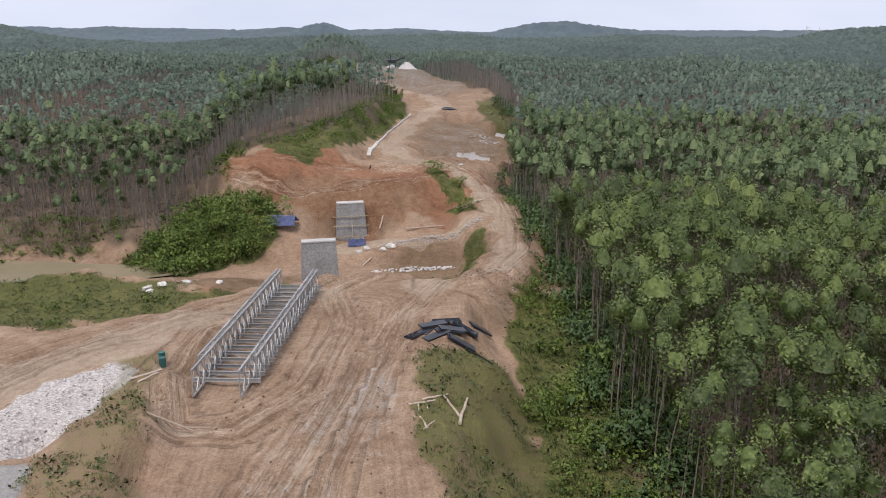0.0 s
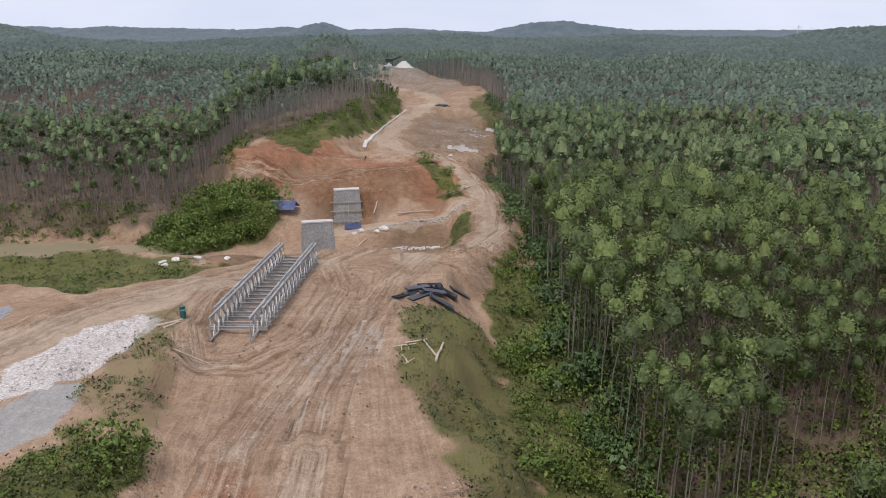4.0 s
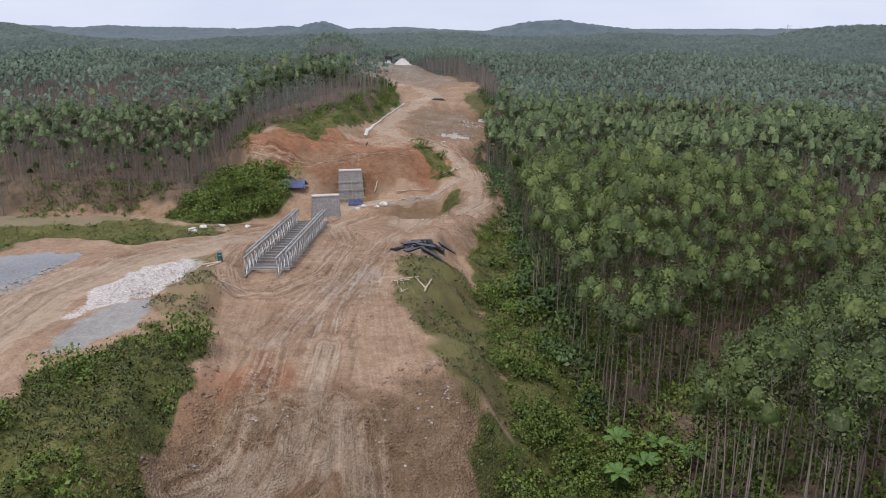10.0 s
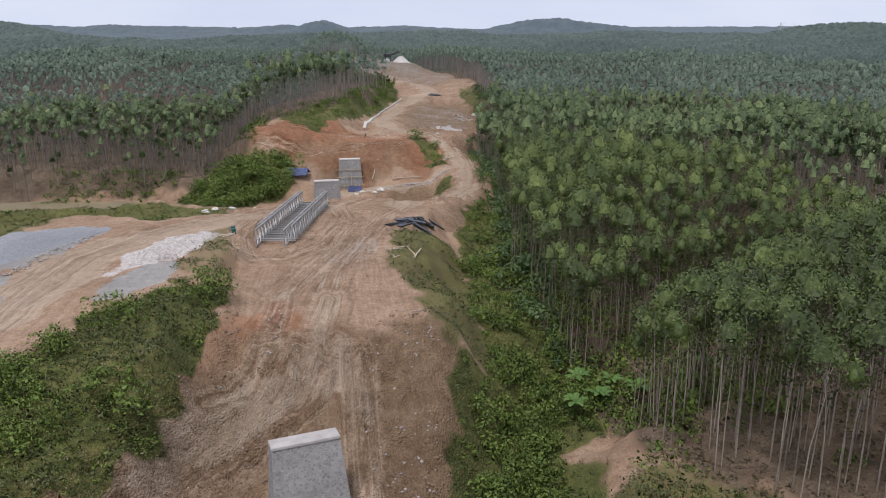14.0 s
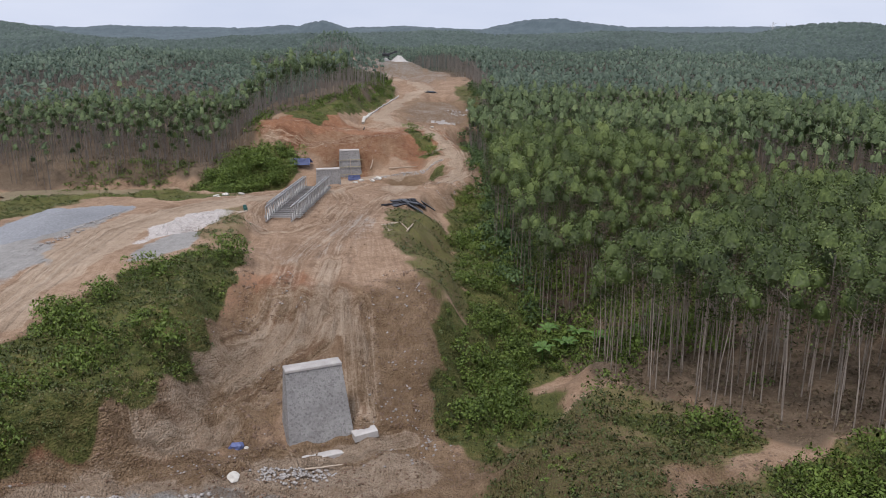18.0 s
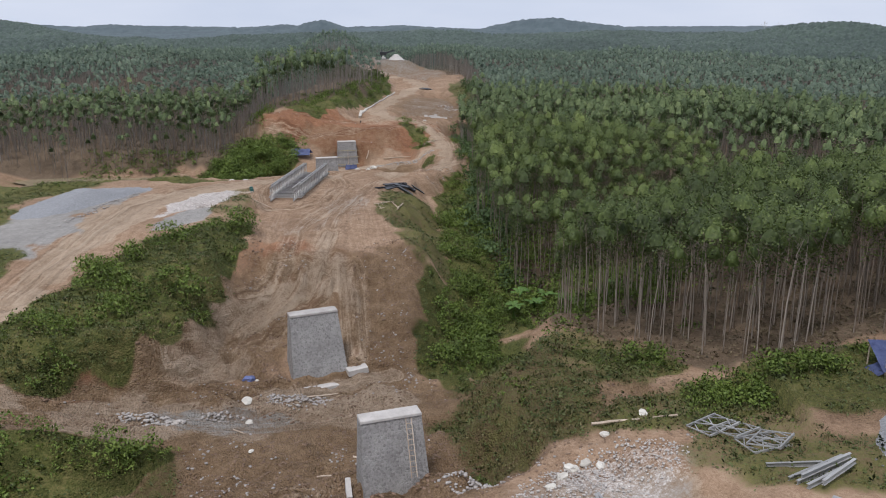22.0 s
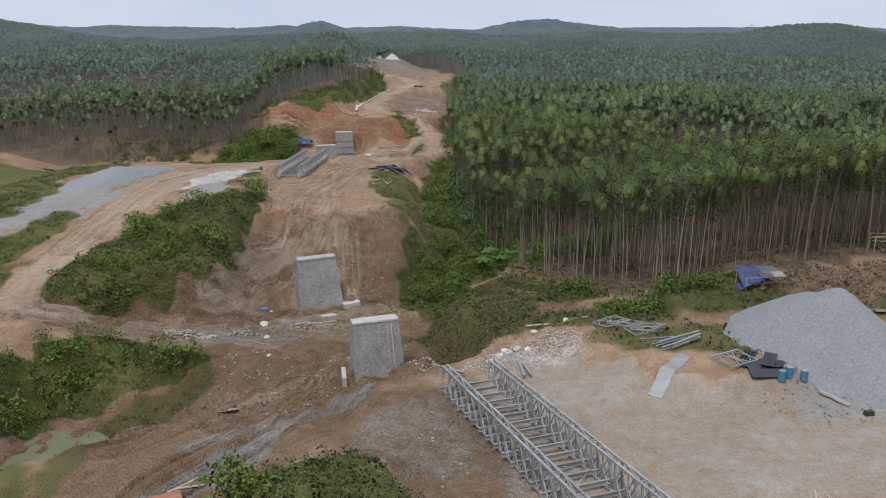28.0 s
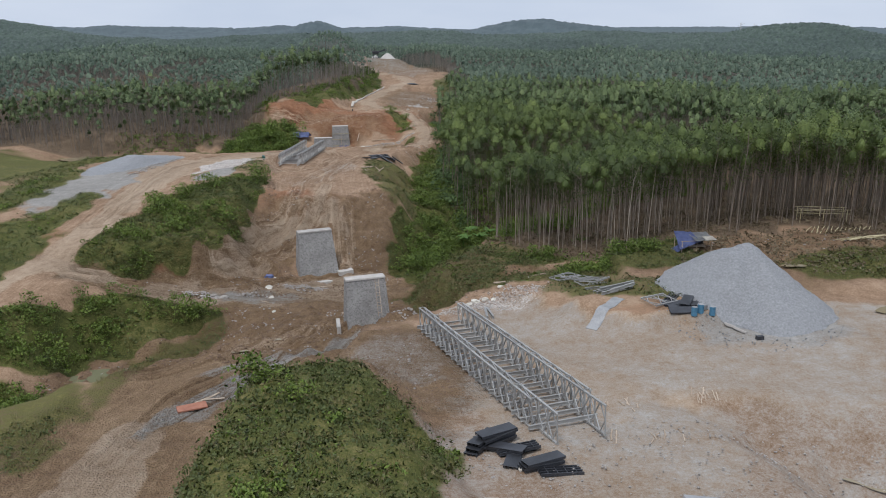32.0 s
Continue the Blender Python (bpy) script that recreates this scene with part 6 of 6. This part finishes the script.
def work_shed(x, y, turn):
    """An open shed of poles: a blue sheet over one end, a patched grey roof, a dark back sheet and a bench."""
    ob = thing("work_shed", "open pole shed with torn blue tarpaulin and patched roof", "shed", on_ground(x, y), turn)
    for px_, py_, hh in ((-2.2, -1.2, 1.9), (0, -1.3, 1.8), (2.3, -1.2, 1.9), (-2.2, 1.3, 2.4), (0, 1.4, 2.3), (2.3, 1.3, 2.4)):
        one("post", (px_, py_, -0.4), (px_, py_, hh), 0.09, 0.09, ob, (0, 1, 0), M_TIMBER)
    for py_, hh in ((-1.25, 1.86), (1.35, 2.36)):
        one("beam", (-2.4, py_, hh), (2.5, py_, hh), 0.08, 0.08, ob, (0, 0, 1), M_TIMBER)
    bm = bmesh.new()
    cloth(bm, ((-0.3, -1.6, 1.95), (2.7, -1.6, 1.95), (2.7, 1.6, 2.5), (-0.3, 1.6, 2.5)), 6, 5, 0.1, 4)
    part("roof_sheet", bm, M_SHEET, ob, "patched grey roof sheet")
    bm = bmesh.new()
    cloth(bm, ((-2.6, -1.5, 0.5), (0.4, -1.6, 1.9), (0.3, 1.6, 2.6), (-2.4, 1.5, 2.9)), 7, 6, 0.2, 6)
    part("tarpaulin", bm, M_BLUE, ob, "torn blue tarpaulin")
    bm = bmesh.new()
    cloth(bm, ((-2.9, -1.3, 0.05), (-1.4, -1.6, 1.2), (-1.6, -0.2, 1.4), (-3.0, 0.6, 0.1)), 5, 4, 0.1, 8)
    part("tarpaulin", bm, M_BLUE, ob, "torn blue tarpaulin")
    bm = bmesh.new()
    cloth(bm, ((-0.2, 1.4, 0.1), (2.3, 1.4, 0.1), (2.3, 1.4, 2.3), (-0.2, 1.4, 2.3)), 5, 4, 0.0, 9)
    part("back_sheet", bm, M_BLACK, ob, "dark back sheet")
    bm = bmesh.new()
    cloth(bm, ((1.2, -1.7, 2.02), (2.8, -1.7, 2.04), (2.8, -0.2, 2.26), (1.2, -0.2, 2.24)), 3, 3, 0.02, 10)
    part("roof_patch", bm, M_SACK, ob, "white roof patch")
    bm = bmesh.new()
    box(bm, (-1.2, -0.6, 0.55), (1.8, 0.4, 0.63), (0, 0), 0.01)
    part("bench_top", bm, M_TIMBER, ob)
    for px_ in (-1.1, 1.7):
        one("bench_leg", (px_, -0.1, -0.3), (px_, -0.1, 0.55), 0.08, 0.7, ob, (0, 1, 0), M_TIMBER)
    return ob


work_shed(44.6, -11.2, 8).scale = (0.85, 0.85, 0.72)
tarp_tent(-26.8, 126.8, -6, (4.6, 3.2), 1.6, "low shelter under a crumpled blue tarpaulin on clay", 3)
tarp_tent(-14.4, 126.6, 6, (2.6, 2.2), 1.2, "small blue tarpaulin over a pole by the abutment", 12)


def sack(x, y, size, material, label, seed, group="sacks"):
    """A slumped bundle on the ground."""
    me = bpy.data.meshes.new("sack")
    bm = bmesh.new()
    bmesh.ops.create_icosphere(bm, subdivisions=2, radius=0.5)
    gg = random.Random(seed)
    for v in bm.verts:
        k = 1 + 0.3 * math.sin(5 * v.co.x + seed) * math.cos(4 * v.co.y + seed * 2) + gg.uniform(-0.2, 0.2)
        v.co = Vector((v.co.x * size[0], v.co.y * size[1], max(v.co.z, -0.2) * size[2])) * k
    bm.to_mesh(me)
    bm.free()
    me.materials.append(material)
    ob = tagged(new("sack", me), label, "sack", group)
    ob.matrix_world = pose(*on_ground(x, y, 0.15 * size[2]), 0, 0, seed * 37)
    return ob


sack(-11.8, 5.8, (1.2, 0.9, 0.8), M_BLUE, "blue plastic bundle with white rags on clay", 1)
sack(-11.0, 5.9, (0.5, 0.4, 0.4), M_SACK, "white rag bundle on clay", 2)
for x, y, s, k in [(-10.9, 1.3, 1.4, 3), (-9.6, -3.4, 0.9, 5), (-8.4, -7.8, 0.6, 7), (-9.6, 121.4, 1.3, 9), (-8.6, 122.2, 1.6, 11), (-8.0, 121.6, 1.2, 13), (-12.2, 122.0, 1.0, 15), (-12.6, 123.4, 1.2, 17), (-13.8, 121.8, 1.5, 19), (16.6, -20.6, 0.9, 21), (17.4, -19.4, 1.2, 23), (18.6, -18.8, 1.0, 25), (19.4, -19.6, 0.8, 27), (15.6, -22.0, 0.8, 29), (24.4, -11.6, 0.9, 31), (20.6, -15.6, 0.8, 33), (-38.5, 96.5, 1.4, 35), (-36.8, 98.0, 1.6, 37), (-34.2, 99.6, 1.3, 39), (-30.4, 101.4, 1.2, 41), (-37.6, 95.2, 1.0, 43), (3.6, 157.0, 0.9, 45)]:
    sack(x, y, (s, s * 0.8, s * 0.55), M_SACK if k % 4 else M_WHITE, "pale lumpy rubble sack on bare ground", k, "pale sacks")


# ---- stone piles ----
def stone_row(cx, cy, rx, ry, turn, count, lo, hi, material, label, seed):
    gg = np.random.RandomState(seed)
    r, a = np.sqrt(gg.uniform(0, 1, count)), gg.uniform(0, 6.2832, count)
    u, v, t = r * rx * np.cos(a), r * ry * np.sin(a), radians(turn)
    x, y = cx + u * math.cos(t) - v * math.sin(t), cy + u * math.sin(t) + v * math.cos(t)
    at = np.stack([x, y, height(x, y) + 0.25 * (1 - r) * min(ry, 1.2)], 1)
    s = gg.uniform(lo, hi, count)
    me = joined("stone_pile", [(*spread(stones, at, np.stack([s, s, s], 1), gg.uniform(0, 6.28, count), gg.randint(0, len(stones), count)), 0)], [material])
    return tagged(new("stone_pile", me), label, "stones", kind="stuff")


stone_row(-18.6, -3.4, 3.2, 1.0, 0, 130, 0.2, 0.5, M_RUBBLE, "heap of grey building stones beside the track", 1)
stone_row(-13.0, -2.2, 2.6, 0.7, 10, 70, 0.2, 0.45, M_RUBBLE, "row of grey building stones beside the track", 2)
stone_row(-6.0, 2.2, 3.4, 1.6, 14, 260, 0.15, 0.35, M_RUBBLE, "spread of pale broken stone below the abutment", 3)
stone_row(19.0, -21.4, 6.4, 3.4, 14, 700, 0.06, 0.25, M_RUBBLE, "pale broken stone at the head of the bridge", 4)
stone_row(10.6, -17.6, 2.4, 2.0, 30, 160, 0.12, 0.4, M_RUBBLE, "pale rubble beside the stone abutment", 5)
stone_row(-28.6, 50, 2.8, 10, -10, 420, 0.08, 0.24, M_WHITE, "white limestone chips tipped along the road edge", 6)
stone_row(-2.0, 124.6, 9.0, 1.6, 4, 220, 0.15, 0.5, M_RUBBLE, "pale rubble strip along the lower track", 7)
stone_row(-41.6, 46, 1.0, 14, -6, 160, 0.1, 0.4, M_RUBBLE, "loose stones along the edge of the gravel", 8)
stone_row(-4.2, 115.2, 7.0, 1.0, 4, 120, 0.2, 0.6, M_WHITE, "white limestone rubble in the hollow", 9)
stone_row(11, 200, 2.5, 9, 20, 90, 0.2, 0.6, M_RUBBLE, "pale rubble bank below the haul road", 10)


# ---- far works: leaning sheets, drain edging, heaps, poles ----
def leaning_sheet(x, y, turn):
    ob = thing("leaning_sheet", "pale weathered sheet leaning in a row on the slope", "sheet", on_ground(x, y, -0.1), turn, "leaning sheets", (-28, 0))
    bm = bmesh.new()
    box(bm, (-0.55, -0.06, 0), (0.55, 0.06, 2.3), (0.02, 0), 0.015)
    part("sheet", bm, M_CAP, ob)
    bm = bmesh.new()
    box(bm, (-0.5, 0.065, 1.0), (0.5, 0.11, 1.12))
    part("batten", bm, M_TIMBER, ob)
    return ob


for k in range(9):
    leaning_sheet(3.2 + 0.75 * k, 173 - 0.7 * k, -25)
for k in range(4):
    leaning_sheet(14.0 + 0.5 * k, 214 - 1.2 * k, -60)
for k in range(20):
    x, y = (-16.0 + 1.7 * k / 9, 170 + 4 * k) if k < 9 else (-14.3 + 4.3 * (k - 9) / 11, 206 + 3.9 * (k - 9))
    gable_block("drain_edge", x, y, 87 if k < 9 else 84, (3.95, 0.9 if k < 4 else 0.45, 0.35), M_SACK if k < 6 else M_CAP, "white sheeted edge of the roadside drain", "drain edging", 0.4, 0.05, "drain edging")
gable_block("stake", -14.4, 152.2, 0, (0.3, 0.3, 0.9), M_BLACK, "short dark marker stake on the red slope", "stake", 0.1)
heap("gravel_mound", -19, 424, 4.6, 4.5, 3.2, M_CAP, "pale heap of crushed stone on the far clearing", 8, 0.2)
heap("gravel_mound", -27, 426, 3, 3, 1.6, M_CAP, "pale heap of crushed stone on the far clearing", 9)
crusher = thing("stone_crusher", "dark stone crusher frame with a sloping conveyor", "machine", on_ground(-26.5, 422))
for nm, a, b, w_, h_ in (("leg", (-1.6, 0, 0), (-1.2, 0, 3.2), 0.35, 0.35), ("leg", (1.6, 0, 0), (1.2, 0, 3.2), 0.35, 0.35), ("conveyor", (0, 0, 3.2), (6.4, 0, 5.4), 0.9, 0.4), ("mast", (-1.0, 0, 3.0), (-1.0, 0, 7.5), 0.3, 0.3)):
    one(nm, a, b, w_, h_, crusher, (0, 1, 0), M_BLACK)
bm = bmesh.new()
box(bm, (-2.0, -1.2, 2.6), (1.8, 1.2, 4.4), (-0.4, -0.3), 0.06)
part("hopper", bm, M_BLACK, crusher)


def bamboo_rack(x, y, turn):
    ob = thing("bamboo_rack", "drying rack of pale bamboo poles at the forest edge", "rack", on_ground(x, y), turn)
    for px_ in (-3, 0, 3):
        for py_ in (-0.8, 0.8):
            one("post", (px_, py_, -0.5), (px_, py_, 1.7), 0.08, 0.08, ob, (0, 1, 0), M_BAMBOO)
    for py_, hh in ((-0.8, 1.1), (0.8, 1.1), (-0.8, 1.65), (0.8, 1.65)):
        one("rail", (-3.4, py_, hh), (3.4, py_, hh), 0.07, 0.07, ob, (0, 0, 1), M_BAMBOO)
    return ob


bamboo_rack(66.0, 0.4, -8)
for k in range(14):
    log(62.0 + 0.55 * k, -4.6 - 0.12 * k, 55 + 3 * (k % 3), 3.4, 0.055, M_BAMBOO, 0.25, "pale bamboo pole leaning in a row", "bamboo_pole")
for k in range(10):
    log(65.5 + (k % 5) * 0.5, -9.2 - 0.35 * (k // 2), 5 + 7 * (k % 3), 4.6, 0.06, M_BAMBOO, 0.05 * k, "pale bamboo pole in a loose stack", "bamboo_pole")


# ---- broad-leaved plants in the gully ----
def banana(x, y, seed, tall=2.6):
    ob = thing("banana_plant", "wild banana plant with broad torn leaves", "plant", on_ground(x, y, -0.1), seed * 47, "banana plants")
    bm = bmesh.new()
    turned_tube(bm, [(0.13, 0), (0.1, tall * 0.4), (0.05, tall * 0.7)], 7)
    part("stem", bm, M_PLANT, ob)
    gg = random.Random(seed)
    for k in range(8):
        a, reach, rise = 6.2832 * k / 8 + gg.uniform(-0.3, 0.3), gg.uniform(1.1, 1.7), gg.uniform(0.7, 1.5)
        bm = bmesh.new()
        rows = []
        for j in range(6):
            t = j / 5
            w = 0.34 * math.sin(0.25 + 2.7 * t)
            c = Vector((math.cos(a) * reach * t, math.sin(a) * reach * t, tall * 0.65 + rise * (1.9 * t - 1.5 * t * t)))
            s = Vector((-math.sin(a), math.cos(a), 0)) * w
            rows.append([bm.verts.new(c - s - Vector((0, 0, w * 0.35))), bm.verts.new(c), bm.verts.new(c + s - Vector((0, 0, w * 0.35)))])
        for p, q in zip(rows, rows[1:]):
            for m in (0, 1):
                bm.faces.new((p[m], p[m + 1], q[m + 1], q[m]))
        part("leaf", bm, M_PLANT, ob)
    return ob


for k, (x, y) in enumerate([(20.5, 29.5), (22.4, 32.6), (19.0, 33.5), (24.6, 30.2), (30.5, 33.0), (17.6, 27.2), (33.0, 38.0)]):
    banana(x, y, k + 1, 2.2 + 0.25 * (k % 4))


# ---- ponds and puddles ----
def pool(name, cx, cy, rx, ry, turn, level, material, label):
    """A flat sheet of water with an uneven outline, cut off by the banks."""
    n = 40
    me = bpy.data.meshes.new(name)
    bm = bmesh.new()
    t = radians(turn)
    vs = []
    for k in range(n):
        a = 6.2832 * k / n
        e = 1 + 0.12 * math.sin(3 * a + cx) + 0.07 * math.sin(5 * a + cy)
        u, v = rx * e * math.cos(a), ry * e * math.sin(a)
        vs.append(bm.verts.new((cx + u * math.cos(t) - v * math.sin(t), cy + u * math.sin(t) + v * math.cos(t), level)))
    bm.faces.new(vs)
    bm.to_mesh(me)
    bm.free()
    me.materials.append(material)
    return tagged(new(name, me), label, "water", kind="structure")


pool("water", -68, 113, 26, 7.5, 0, -7.75, M_WATER, "still brown silty pond below the plantation")
pool("water", -30, -27.5, 10, 6, 25, -10.05, M_GREEN_WATER, "small green pond among the bushes")
for x, y, rx, ry, turn in [(5.6, -21.5, 1.6, 0.45, 32), (-6.0, -17.8, 1.3, 0.35, 14), (-9.5, -21.5, 0.9, 0.3, 20), (51, -24, 2.2, 1.2, -50), (53.5, -19.5, 1.4, 0.6, 0), (58.5, -32.5, 3.0, 1.0, 8), (44, -58, 3.0, 0.6, -25)]:
    pool("water", x, y, rx, ry, turn, z_at(x, y) + 0.06, M_WATER, "shallow muddy puddle on the churned ground")


# ---- bare snags and tall trees on the far ridges ----
def snag(x, y, tall, seed):
    """A dead standing tree, pale and leafless."""
    ob = thing("dead_tree", "pale leafless dead tree above the forest", "tree", on_ground(x, y, -1), seed * 31, "dead trees")
    gg = random.Random(seed)
    v, f = tube([(0, 0, 0), (0.2, 0, tall * 0.5), (-0.1, 0.2, tall)], (0.5, 0.38, 0.12), 6)
    me = joined("trunk", [(v, f, 0)], [M_CAP])
    new("trunk", me).parent = ob
    for k in range(7):
        z, a, r = tall * gg.uniform(0.55, 0.95), gg.uniform(0, 6.28), gg.uniform(2.0, 4.5)
        one("limb", (0, 0, z), (math.cos(a) * r, math.sin(a) * r, z + r * gg.uniform(0.4, 0.9)), 0.2, 0.2, ob, (0, 0, 1), M_CAP)
    return ob


for k, (x, y, tall) in enumerate([(352, 760, 26), (322, 720, 21), (420, 770, 24), (470, 800, 22)]):
    snag(x, y, tall, k + 1)


stone_row(43.5, -30.5, 9.5, 10.5, 0, 700, 0.06, 0.2, M_AGGREGATE, "loose crushed stone strewn round the heap", 12)
stone_row(30, -58, 16, 6, 0, 500, 0.06, 0.22, M_RUBBLE, "loose pale gravel strewn over the yard", 13)
stone_row(-8, 60, 10, 26, 0, 260, 0.06, 0.22, M_CLOD, "small clods scattered over the clay pad", 14)
